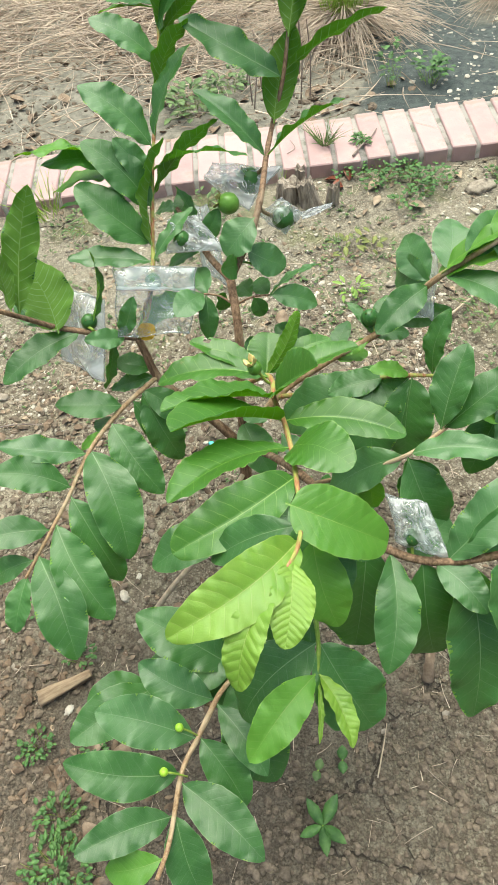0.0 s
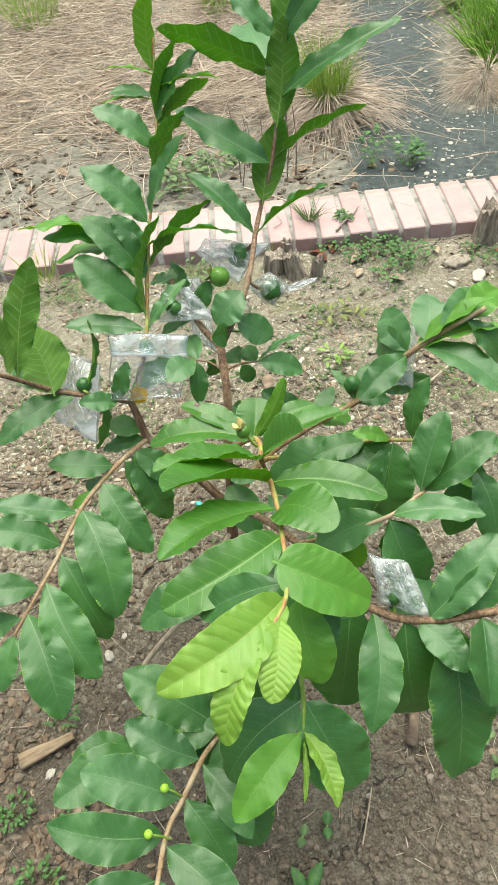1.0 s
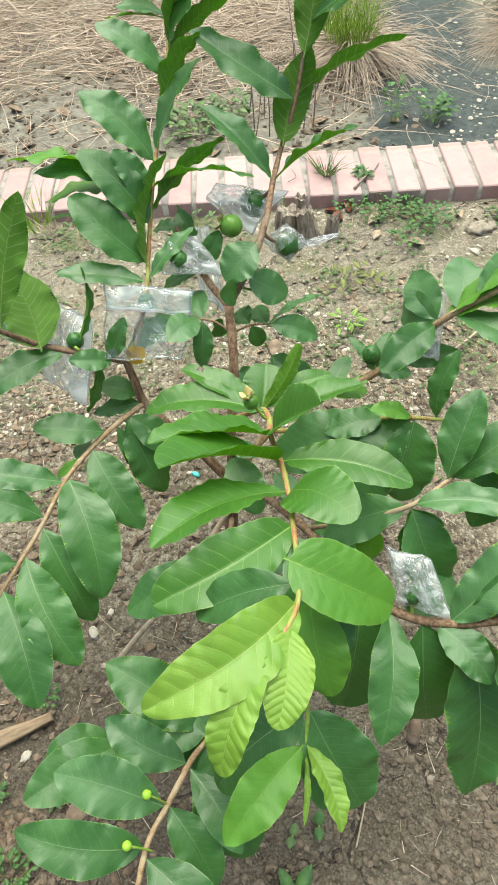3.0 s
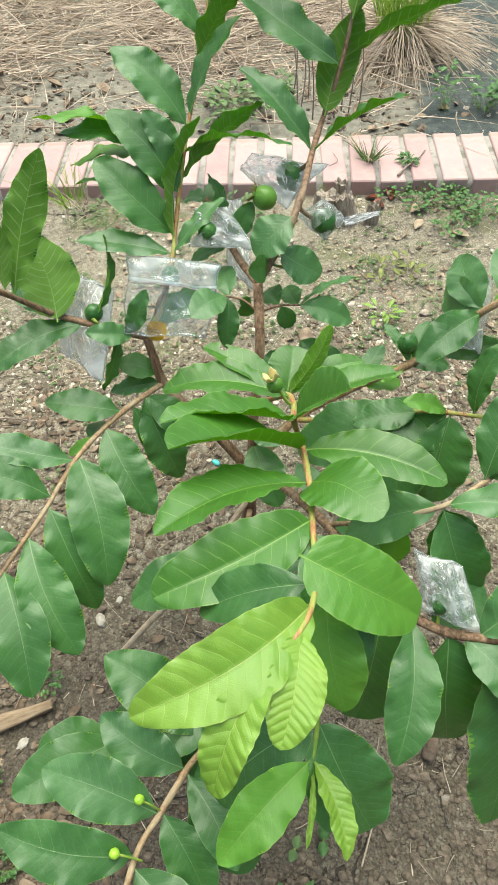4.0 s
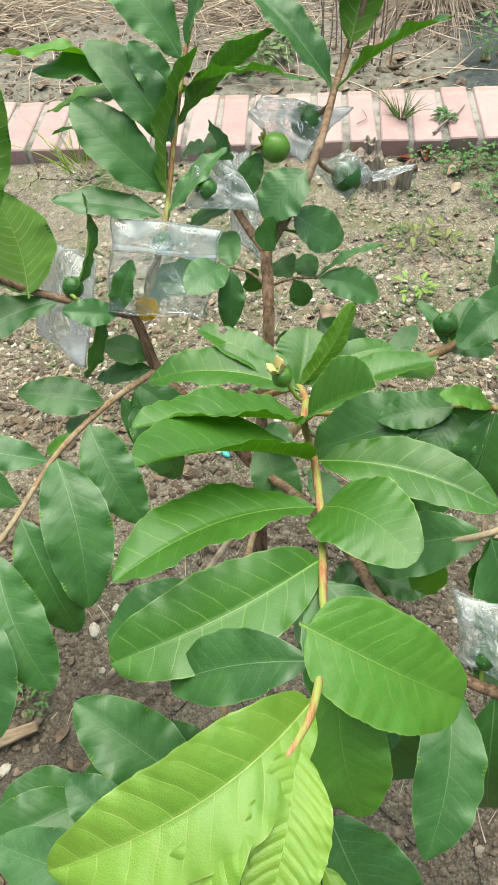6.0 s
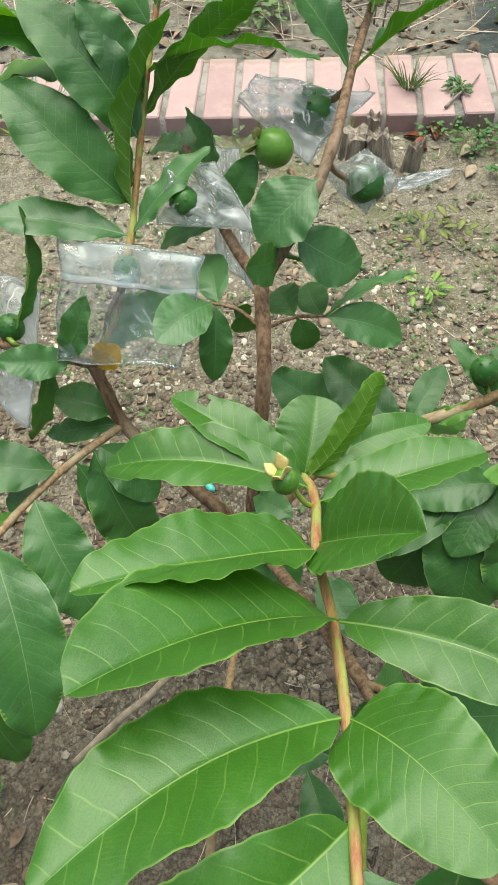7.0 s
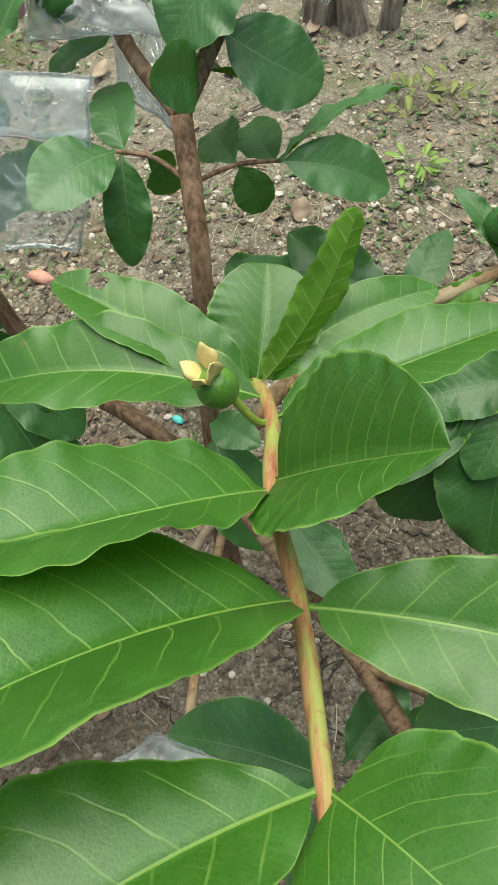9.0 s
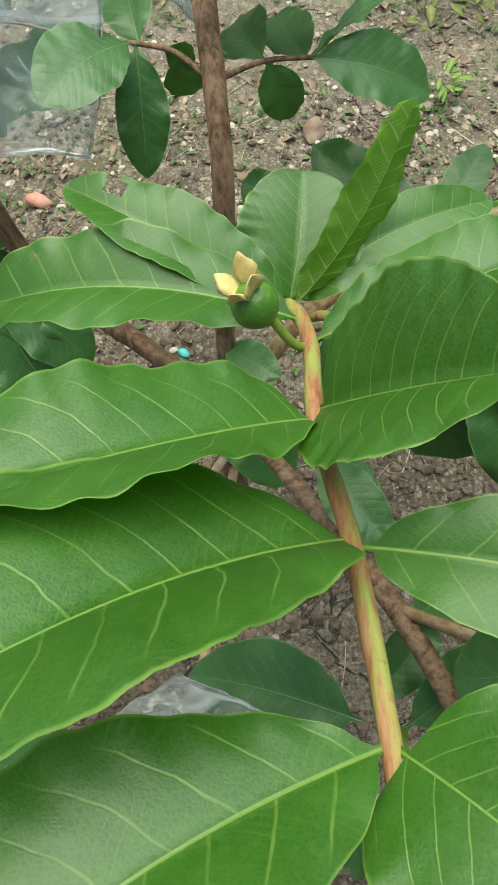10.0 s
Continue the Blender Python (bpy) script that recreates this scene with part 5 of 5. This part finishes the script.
def strand(start, way, length, sag, thick, verts, faces, rng, segs=3):
    """One thin three-sided stalk."""
    p, d = Vector(start), Vector(way).normalized()
    side = d.orthogonal().normalized()
    rows = []
    bend = Vector((rng.uniform(-1, 1), rng.uniform(-1, 1), 0)) * 0.25
    for i in range(segs + 1):
        s = i / segs
        q = p + d * (length * s) + bend * (length * s * s) - Vector((0, 0, sag * length * s * s))
        r = thick * (1 - 0.75 * s)
        k = len(verts)
        up = d.cross(side)
        for a in (0, 2.09, 4.19):
            o = side * math.cos(a) * r + up * math.sin(a) * r * 0.6
            verts.append((q.x + o.x, q.y + o.y, q.z + o.z))
        rows.append(k)
    for a, b in zip(rows, rows[1:]):
        for k in range(3):
            faces.append((a + k, a + (k + 1) % 3, b + (k + 1) % 3, b + k))


def build_straw(name, count, area, lengths, material, label, accept, height=0.03, slope=0.16, thick=(0.0008, 0.0024)):
    verts, faces = [], []
    made = 0
    while made < count:
        x, y = scatter.uniform(*area[:2]), scatter.uniform(*area[2:])
        if scatter.random() > accept(x, y):
            continue
        made += 1
        a = scatter.gauss(0.15, 1.1) + (math.pi if scatter.random() < 0.5 else 0)
        strand((x, y, uneven(x, y) + scatter.random() ** 2 * height + 0.001), (math.cos(a), math.sin(a), scatter.uniform(-0.03, slope)), scatter.uniform(*lengths),
               scatter.uniform(0.0, 0.12), scatter.uniform(*thick), verts, faces, scatter)
    tagged(mesh_ob(name, verts, faces, material), label, "straw", kind="stuff")


def straw_zone(x, y):
    far = max(0.0, 1 - max(0.0, abs(x + 0.4) - 1.1) / 1.6) * max(0.0, 1 - max(0.0, y - 3.6) / 2.0)
    return far * straw_near(x, y)


def straw_near(x, y):
    edge = 0.10 + 0.155 * y
    if x > edge + 0.05:
        return 0.03
    near = 0.10 + 0.9 * max(0, min(1, (y - 1.45 + 0.35 * noise.noise((x * 2.5, y * 2.5, 1.0))) / 0.45))
    return near * (0.45 + 0.55 * patchy(x, y, 3.5, 0.15))


build_lumps("mud_crumbs", 2600, (-1.7, 0.4, 1.22, 2.3), (0.003, 0.013), clod_soil, "crumbs of grey-brown mud behind the bricks", "soil", lambda x, y: 0.3 + 0.7 * patchy(x, y, 3, 0.3))
build_litter("mud_litter", 420, (-1.7, 0.5, 1.22, 2.3), (0.012, 0.05), dead_leaf, "dry leaf scraps on mud behind the bricks", lambda x, y: 0.3 + 0.7 * patchy(x, y, 3, 0.3))
build_straw("straw_mat", 16500, (-2.8, 0.9, 1.24, 5.4), (0.06, 0.26), straw_dry, "matted dry straw stalks over grey mud", straw_zone, 0.05, 0.30, (0.0010, 0.0032))
build_straw("old_straw", 13000, (-2.8, 0.9, 1.24, 5.4), (0.05, 0.22), straw_far, "old brown-grey straw lying on mud", straw_zone, 0.022, 0.08)
build_straw("soil_straws", 2000, (-0.9, 1.1, -0.6, 0.99), (0.010, 0.065), straw_dry, "loose bits of straw and root on the soil",
            lambda x, y: 0.4 + 0.6 * patchy(x, y, 3, 0.3), 0.004, 0.03, (0.0005, 0.0012))


# ---- weeds and grass ----
def blades(count, height, spread_out, thick, rng, radius=0.01):
    verts, faces = [], []
    for k in range(count):
        a, r = rng.uniform(0, 6.3), radius * rng.random() ** 0.5
        lean = spread_out * rng.random() ** 0.7
        b = a + rng.uniform(-0.6, 0.6)
        strand((r * math.cos(a), r * math.sin(a), -0.004), (math.cos(b) * lean, math.sin(b) * lean, 1), height * rng.uniform(0.5, 1.1), rng.uniform(0.0, 0.35) * spread_out, thick * rng.uniform(0.7, 1.2), verts, faces, rng, 4)
    return verts, faces


def grass_clump(x, y, height, count, seed, skirt=0, green=None, label="tall green grass clump with dry straw skirt", radius=0.05, lean=0.35, thick=0.0016, reach=0.2):
    rng = random.Random(seed)
    thing = tagged(empty("grass_clump", (x, y, uneven(x, y))), label, "grass")
    v, f = blades(count, height, lean, thick, rng, radius)
    mesh_ob("foliage", v, f, green or grass_green, thing)
    if skirt:
        v, f = [], []
        for k in range(skirt):
            a = rng.uniform(0, 6.3)
            r = radius * rng.uniform(0.3, 1.2)
            strand((r * math.cos(a), r * math.sin(a), rng.uniform(0.0, 0.09)), (math.cos(a), math.sin(a), rng.uniform(-0.15, 0.5)), rng.uniform(0.4, 1.3) * reach, rng.uniform(0.25, 0.6), thick * 0.9, v, f, rng, 4)
        mesh_ob("dry_skirt", v, f, straw_dry, thing)
    return thing


grass_clump(0.36, 1.80, 0.29, 300, 1, 760, radius=0.055, lean=0.30, reach=0.30, thick=0.0022)
grass_clump(0.03, 2.86, 0.24, 200, 2, 160, radius=0.06, lean=0.3)
grass_clump(-0.78, 2.95, 0.30, 160, 3, 140, radius=0.10, lean=0.6, label="loose yellow-green grass clump among dry straw")
grass_clump(-1.05, 3.2, 0.30, 160, 31, 100, radius=0.12, lean=0.6, label="loose yellow-green grass clump among dry straw")
for k, (gx, gy) in enumerate(((0.95, 1.98), (1.02, 2.16), (1.06, 2.4), (1.10, 2.65), (1.10, 2.02), (1.2, 2.3), (1.22, 2.6), (1.2, 2.9), (1.0, 2.56), (1.04, 2.85), (1.26, 2.1), (1.12, 3.1))):
    grass_clump(gx + 0.09, gy + 0.08, 0.30, 190, 40 + k, 50, grass_bright, radius=0.10, lean=0.85, label="dense bright green grass clump beside the path", thick=0.0048)
grass_clump(0.72, 3.0, 0.12, 20, 60, 260, radius=0.06, lean=0.5, label="dry straw tuft beside the dark path")
grass_clump(0.90, 1.83, 0.06, 10, 61, 320, radius=0.05, lean=0.5, label="dry straw tuft beside the dark path")


def reed(x, y, height, seed):
    rng = random.Random(seed)
    lean = Vector((rng.uniform(-0.12, 0.12), rng.uniform(-0.05, 0.15), 1)) * height
    v, f = tube(smooth_line([(0, 0, -0.01), lean * 0.5 + Vector((0.006, 0, 0)), lean], 5), lambda s: 0.0022 - 0.001 * s, 6)
    ob = tagged(mesh_ob("dry_reed", v, f, twig_wood), "thin brown dry reed stalk standing in mud", "reed", "dry reeds behind the bricks")
    ob.location = (x, y, uneven(x, y))


for k in range(12):
    reed(0.02 + 0.018 * k + scatter.uniform(-0.02, 0.02), 1.40 + scatter.uniform(-0.06, 0.16), scatter.uniform(0.14, 0.3), k)


def small_blade(p, way, up, length, width, verts, faces):
    """A small pointed leaf with two faces and a folded midrib."""
    way, up = Vector(way).normalized(), Vector(up)
    up = (up - way * up.dot(way)).normalized()
    side = way.cross(up)
    start = len(verts)
    for u, h in ((0, 0.06), (0.3, 0.42), (0.6, 0.5), (0.85, 0.28), (1, 0.02)):
        for t in (0, -0.02):
            for j in (-1, 0, 1):
                q = Vector(p) + way * (u * length) + side * (j * h * width) + up * (abs(j) * h * width * 0.35 - 0.15 * length * u * u + t * length)
                verts.append(tuple(q))
    for i in range(4):
        a, b = start + i * 6, start + (i + 1) * 6
        for j in (0, 1):
            faces.append((a + j, b + j, b + j + 1, a + j + 1))
            faces.append((a + 3 + j + 1, b + 3 + j + 1, b + 3 + j, a + 3 + j))
        faces.append((a, a + 3, b + 3, b))
        faces.append((a + 5, a + 2, b + 2, b + 5))


def weed(x, y, radius, count, size, seed, material=None, label="small green weed on bare soil", height=0.02, wide=0.6, z=None, group=""):
    rng = random.Random(seed)
    thing = tagged(empty("weed", (x, y, uneven(x, y) if z is None else z)), label, "weed", group)
    stems, stem_faces, v, f = [], [], [], []
    for k in range(count):
        a, r = rng.uniform(0, 6.3), radius * rng.random() ** 0.6
        h = height * rng.uniform(0.3, 1.1)
        top = Vector((r * math.cos(a), r * math.sin(a), h))
        if k % 2 == 0:
            strand((top.x * 0.5, top.y * 0.5, -0.004), (top.x * 0.5, top.y * 0.5, h + 0.004), (top * 0.8).length + 0.004, 0, 0.0009, stems, stem_faces, rng, 3)
        b = a + rng.uniform(-1.0, 1.0)
        s = size * rng.uniform(0.6, 1.2)
        small_blade(top, (math.cos(b), math.sin(b), rng.uniform(-0.1, 0.5)), (0, 0, 1), s, s * wide, v, f)
    mesh_ob("stalk_growth", stems, stem_faces, stalk_green, thing)
    mesh_ob("foliage", v, f, material or weed_green, thing)
    return thing


def rosette(x, y, count, size, seed, material=None, label="young broad-leaved seedling on bare soil", wide=0.42, z=None):
    rng = random.Random(seed)
    thing = tagged(empty("seedling", (x, y, uneven(x, y) if z is None else z)), label, "weed")
    v, f, a0 = [], [], rng.uniform(0, 6)
    for k in range(count):
        a = a0 + 6.283 * k / count + rng.uniform(-0.25, 0.25)
        s = size * rng.uniform(0.75, 1.1)
        small_blade((0, 0, 0.012), (math.cos(a), math.sin(a), rng.uniform(0.15, 0.6)), (0, 0, 1), s, s * wide, v, f)
    mesh_ob("foliage", v, f, material or weed_green, thing)
    sv, sf = tube(smooth_line([(0, 0, -0.006), (0.0005, 0, 0.004), (0, 0, 0.013)], 3), lambda s: 0.0012, 6)
    mesh_ob("stem", sv, sf, stalk_green, thing)


MINT = "creeping clover-like weed at the foot of the bricks"
for k, (wx, wy, wr, wc) in enumerate(((0.285, 0.985, 0.03, 26), (0.335, 0.97, 0.045, 60), (0.40, 0.965, 0.035, 44), (0.415, 0.91, 0.05, 60), (0.46, 0.93, 0.045, 46), (0.37, 0.86, 0.035, 24),
                                      (0.235, 0.985, 0.022, 14), (0.62, 0.90, 0.05, 40), (0.70, 0.83, 0.06, 40), (0.305, 0.93, 0.025, 16))):
    weed(wx, wy, wr, int(wc * 1.05), 0.0115, 100 + k, label=MINT, height=0.026, wide=0.85)
weed(0.305, 1.076, 0.018, 34, 0.017, 120, label="tiny bright weed in a brick joint", z=BRICK_TOP - 0.004, height=0.016, wide=0.4)
weed(0.552, 1.4, 0.05, 60, 0.022, 121, label="low weed on the dark path", height=0.06)
weed(0.440, 1.4, 0.03, 34, 0.022, 122, label="upright weed on the dark path", height=0.11)
weed(-0.122, 1.42, 0.09, 120, 0.026, 123, weed_dull, "grey-green weed behind the bricks", 0.05)
weed(-0.02, 1.5, 0.06, 50, 0.024, 124, weed_dull, "grey-green weed behind the bricks", 0.05)
weed(-0.10, 0.93, 0.05, 46, 0.024, 125, weed_dull, "grey-green weed in front of the bricks", 0.03, 0.3)
weed(-0.39, 0.925, 0.06, 50, 0.024, 126, weed_dull, "grey-green weed in front of the bricks", 0.025, 0.3)
weed(0.215, 0.735, 0.035, 15, 0.024, 127, weed_olive, "olive seedlings among the pebbles", 0.03, 0.45)
weed(0.275, 0.742, 0.030, 11, 0.022, 128, weed_olive, "olive seedlings among the pebbles", 0.03, 0.45)
weed(0.21, 0.60, 0.03, 18, 0.022, 129, fresh_leaf[0], "light green seedling among the pebbles", 0.03, 0.4)
weed(0.49, 0.50, 0.08, 46, 0.022, 130, weed_dull, "thin grassy weeds on damp soil", 0.03, 0.25)
weed(0.60, 0.60, 0.08, 46, 0.022, 131, weed_dull, "thin grassy weeds on damp soil", 0.03, 0.25)
weed(-0.338, -0.440, 0.045, 150, 0.0095, 132, height=0.022, wide=0.62)
weed(-0.388, -0.278, 0.026, 60, 0.009, 133, height=0.018, wide=0.62)
weed(-0.30, -0.285, 0.016, 22, 0.009, 134, height=0.016, wide=0.62)
weed(-0.345, -0.375, 0.034, 80, 0.0095, 135, height=0.02, wide=0.62)
weed(-0.335, -0.150, 0.026, 34, 0.009, 136, height=0.016, wide=0.62)
weed(-0.41, -0.05, 0.03, 30, 0.009, 137, height=0.016, wide=0.62)
weed(0.30, -0.26, 0.03, 12, 0.02, 138, weed_dull, height=0.012)
weed(-0.10, 0.36, 0.02, 10, 0.018, 139, height=0.02)
rosette(0.018, -0.412, 5, 0.042, 1)
rosette(0.045, -0.50, 4, 0.02, 2, weed_dull)
rosette(0.055, -0.335, 2, 0.022, 3, wide=0.8)
rosette(0.02, -0.345, 2, 0.018, 4, weed_dull, wide=0.8)
v, f = [], []
for k in range(1000):
    wx, wy = scatter.uniform(-0.9, 0.95), scatter.uniform(0.12, 0.96)
    if scatter.random() > 0.12 + patchy(wx, wy, 3.0, 0.35) * (1.0 if wy > 0.4 else 0.4):
        continue
    for q in range(scatter.randint(3, 7)):
        a, s = scatter.uniform(0, 6.3), scatter.uniform(0.005, 0.013)
        small_blade((wx + 0.008 * math.cos(a), wy + 0.008 * math.sin(a), uneven(wx, wy) + 0.003), (math.cos(a), math.sin(a), scatter.uniform(0.1, 0.9)), (0, 0, 1), s, s * scatter.uniform(0.25, 0.6), v, f)
tagged(mesh_ob("weed_sprouts", v, f, weed_dull), "tiny dull green weed sprouts scattered over the soil", "weed", kind="stuff")
grass_clump(0.212, 1.088, 0.075, 60, 70, 0, grass_tuft, "grassy tuft growing on the brick edging", 0.012, 1.1, 0.0018).location.z = BRICK_TOP
grass_clump(-0.50, 1.03 - 0.05, 0.14, 26, 71, 0, grass_green, "thin grass blades at the foot of the bricks", 0.03, 0.8, 0.0018)
grass_clump(-0.46, 0.96, 0.08, 14, 72, 0, straw_dry, "dry pale grass blades at the foot of the bricks", 0.02, 0.8, 0.0016)
grass_clump(0.10, 0.975, 0.05, 10, 73, 0, grass_green, "short grass shoots at the foot of the bricks", 0.015, 0.4, 0.0022)


# ---- wood, stones and scraps ----
def stump(x, y, radius, height, seed, lean=(0, 0), flat=1.0, label="weathered broken stump with split grey wood", name="stump"):
    rng = random.Random(seed)
    verts, faces = [], []
    rings, sides = 7, 18
    for i in range(rings):
        s = i / (rings - 1)
        for k in range(sides):
            a = 2 * math.pi * k / sides
            crack = 1 - 0.28 * max(0, math.cos(a * 3 + seed)) ** 10
            r = radius * (1.15 - 0.25 * s) * crack * (1 + 0.12 * noise.noise((math.cos(a) * 2, math.sin(a) * 2, s * 2 + seed)))
            jag = height * (0.34 * noise.noise((math.cos(a) * 1.6, math.sin(a) * 1.6, seed)) + 0.10 * rng.uniform(-1, 1)) * s ** 3
            verts.append((r * math.cos(a) + lean[0] * s * height, r * flat * math.sin(a) + lean[1] * s * height, -0.012 + s * (height + 0.012) + jag))
    for i in range(rings - 1):
        for k in range(sides):
            a, b = i * sides + k, i * sides + (k + 1) % sides
            faces.append((a, b, b + sides, a + sides))
    top = len(verts)
    verts.append((lean[0] * height, lean[1] * height, height * 0.9))
    for k in range(sides):
        faces.append(((rings - 1) * sides + k, (rings - 1) * sides + (k + 1) % sides, top))
    ob = tagged(mesh_ob(name, verts, faces, rotten_wood, None, False), label, "stump", "stumps at the bricks")
    ob.location = (x, y, uneven(x, y))


stump(0.100, 0.930, 0.028, 0.048, 1, (0.1, 0.0))
stump(0.137, 0.975, 0.014, 0.046, 2, label="small pale-topped stump beside the bricks")
stump(0.155, 0.905, 0.024, 0.056, 3, (-0.25, 0.1))
stump(0.203, 0.890, 0.016, 0.052, 4, (0.1, 0), 0.6)
stump(0.650, 0.965, 0.030, 0.095, 5, (0.05, 0.0), label="grey weathered post stump beside the bricks")


def stone(x, y, size, seed, material=None, label="flat beige stone lying on the soil", flat=0.4):
    bm = round_mesh(size, seed, 0.35, 3, (1.3, 0.8, flat))
    ob = tagged(part("stone", bm, material or pebble_mix, None), label, "stone")
    ob.location, ob.rotation_euler = (x, y, uneven(x, y) + size * flat * 0.35), (0, 0, seed)


stone(0.56, 0.89, 0.028, 0.2)
stone(0.60, 0.835, 0.02, 1.2, chip_pale, "pale stone lying on the soil")
stone(0.53, 0.82, 0.010, 2.2, chip_pale, "small white stone chip on the soil")
stone(0.30, 0.62, 0.010, 3.2)
stone(0.15, 0.655, 0.007, 4.2, chip_pale, "small white stone chip on the soil")
stone(-0.27, -0.05, 0.009, 5.2, chip_pale, "pale almond-shaped chip on the soil", 0.6)
stone(-0.175, 0.13, 0.012, 6.2, chip_pale, "pale stone chip on the soil")
stone(-0.345, -0.23, 0.007, 7.2, chip_pale, "white scrap chip on the soil")
stone(-0.025, -0.30, 0.010, 8.2, None, "small grey pebble on the soil", 0.7)
stone(-0.55, 0.42, 0.012, 9.2)
stone(0.72, 0.62, 0.014, 10.2)


def rod(points, thick, thin, material, name, label, category="twig"):
    v, f = tube(smooth_line(points, 7), lambda s: thick + (thin - thick) * s, 8, 0.15)
    return tagged(mesh_ob(name, v, f, material), label, category)


rod([(0.272, 1.013, 0.070), (0.300, 1.05, 0.073), (0.325, 1.078, 0.072), (0.348, 1.12, 0.070)], 0.0030, 0.0012, twig_wood, "twig", "dark curved twig lying on the bricks")
rod([(0.115, 1.06, 0.069), (0.135, 1.075, 0.073), (0.128, 1.115, 0.070)], 0.0013, 0.0008, twig_wood, "twig", "thin dark twig lying on the bricks")
rod([(-0.233, -0.113, 0.005), (-0.179, -0.077, 0.057), (-0.126, -0.042, 0.101), (-0.044, 0.05, 0.17)], 0.0044, 0.0040, pale_twig, "bare_twig", "pale bare twig leaning on the trunk")
rod([(0.40, 0.50, 0.004), (0.46, 0.545, 0.010), (0.52, 0.60, 0.004)], 0.003, 0.002, pale_twig, "twig", "pale dry twig lying on damp soil")
rod([(0.10, -0.36, 0.002), (0.115, -0.32, 0.004), (0.125, -0.29, 0.002)], 0.0012, 0.0008, pale_twig, "twig", "thin pale straw twig on the soil")
rod([(0.195, -0.235, 0.0), (0.20, -0.215, 0.022), (0.208, -0.19, 0.012), (0.215, -0.165, 0.0)], 0.009, 0.005, dead_leaf, "dead_root", "curled grey-brown dead root on the soil", "root")
rod([(-0.60, 0.32, 0.002), (-0.52, 0.335, 0.005), (-0.45, 0.33, 0.002)], 0.002, 0.0012, twig_wood, "twig", "thin dark twig lying on the soil")


def plank():
    bm = bmesh.new()
    bmesh.ops.create_cube(bm, size=1)
    bmesh.ops.subdivide_edges(bm, edges=bm.edges[:], cuts=4, use_grid_fill=True)
    for v in bm.verts:
        v.co = Vector((v.co.x * 0.085, v.co.y * (0.017 - 0.012 * v.co.x), v.co.z * 0.009)) + 0.0035 * noise.noise_vector(v.co * 3.0)
    ob = tagged(part("split_wood", bm, split_wood, None), "tan piece of split wood lying on the soil", "wood")
    ob.location, ob.rotation_euler = (-0.352, -0.196, 0.006), (0.1, -0.08, 0.36)


plank()


def dead_thing(x, y, size, seed, material, label, name="dead_leaf", z=None):
    rng = random.Random(seed)
    v, f = [], []
    litter_leaf((0, 0, 0), size * 0.78, rng, v, f, 0.35)
    ob = tagged(mesh_ob(name, v, f, material), label, "leaf")
    ob.location = (x, y, uneven(x, y) + 0.004 if z is None else z)


for k, (dx, dy, ds) in enumerate(((0.215, 0.975, 0.05), (0.255, 0.985, 0.05), (0.225, 0.945, 0.045), (0.675, 0.90, 0.05))):
    dead_thing(dx, dy, ds, k, red_leaf, "glossy red-brown dead leaf at the bricks")
for k, (dx, dy, ds) in enumerate(((0.312, 0.930, 0.045), (0.40, 0.85, 0.05), (0.31, 0.88, 0.045), (0.09, 0.90, 0.05), (-0.245, 0.86, 0.05), (0.52, 0.94, 0.05))):
    dead_thing(dx, dy, ds, 10 + k, tan_leaf, "pale tan dead leaf on the soil")
for k, (dx, dy, ds) in enumerate(((-0.30, -0.27, 0.07), (-0.285, -0.245, 0.06), (-0.27, -0.33, 0.06), (-0.29, -0.40, 0.06), (-0.31, 0.05, 0.05), (-0.2, -0.17, 0.05), (0.05, 0.55, 0.05), (0.12, 0.42, 0.05), (-0.26, -0.30, 0.055))):
    dead_thing(dx, dy, ds, 20 + k, dead_leaf, "curled dry brown leaf on the soil")


def scrap(x, y, sx, sy, sz, turn, material, label, name, category):
    bm = round_mesh(0.5, sx * 100, 0.3, 2, (1, 1, 1))
    for v in bm.verts:
        v.co = Vector((v.co.x * sx, v.co.y * sy, v.co.z * sz))
    ob = tagged(part(name, bm, material, None), label, category)
    ob.location, ob.rotation_euler = (x, y, uneven(x, y) + sz * 0.3), (0, 0.1, turn)


scrap(-0.303, 0.470, 0.040, 0.020, 0.016, -0.35, orange_rag, "faded orange plastic piece on the soil", "plastic_piece", "litter")
scrap(-0.112, 0.240, 0.016, 0.010, 0.008, -0.5, teal_scrap, "teal plastic scrap on the soil", "plastic_scrap", "litter")
scrap(-0.124, 0.245, 0.011, 0.008, 0.006, 0.5, chip_pale, "white paper scrap on the soil", "paper_scrap", "litter")
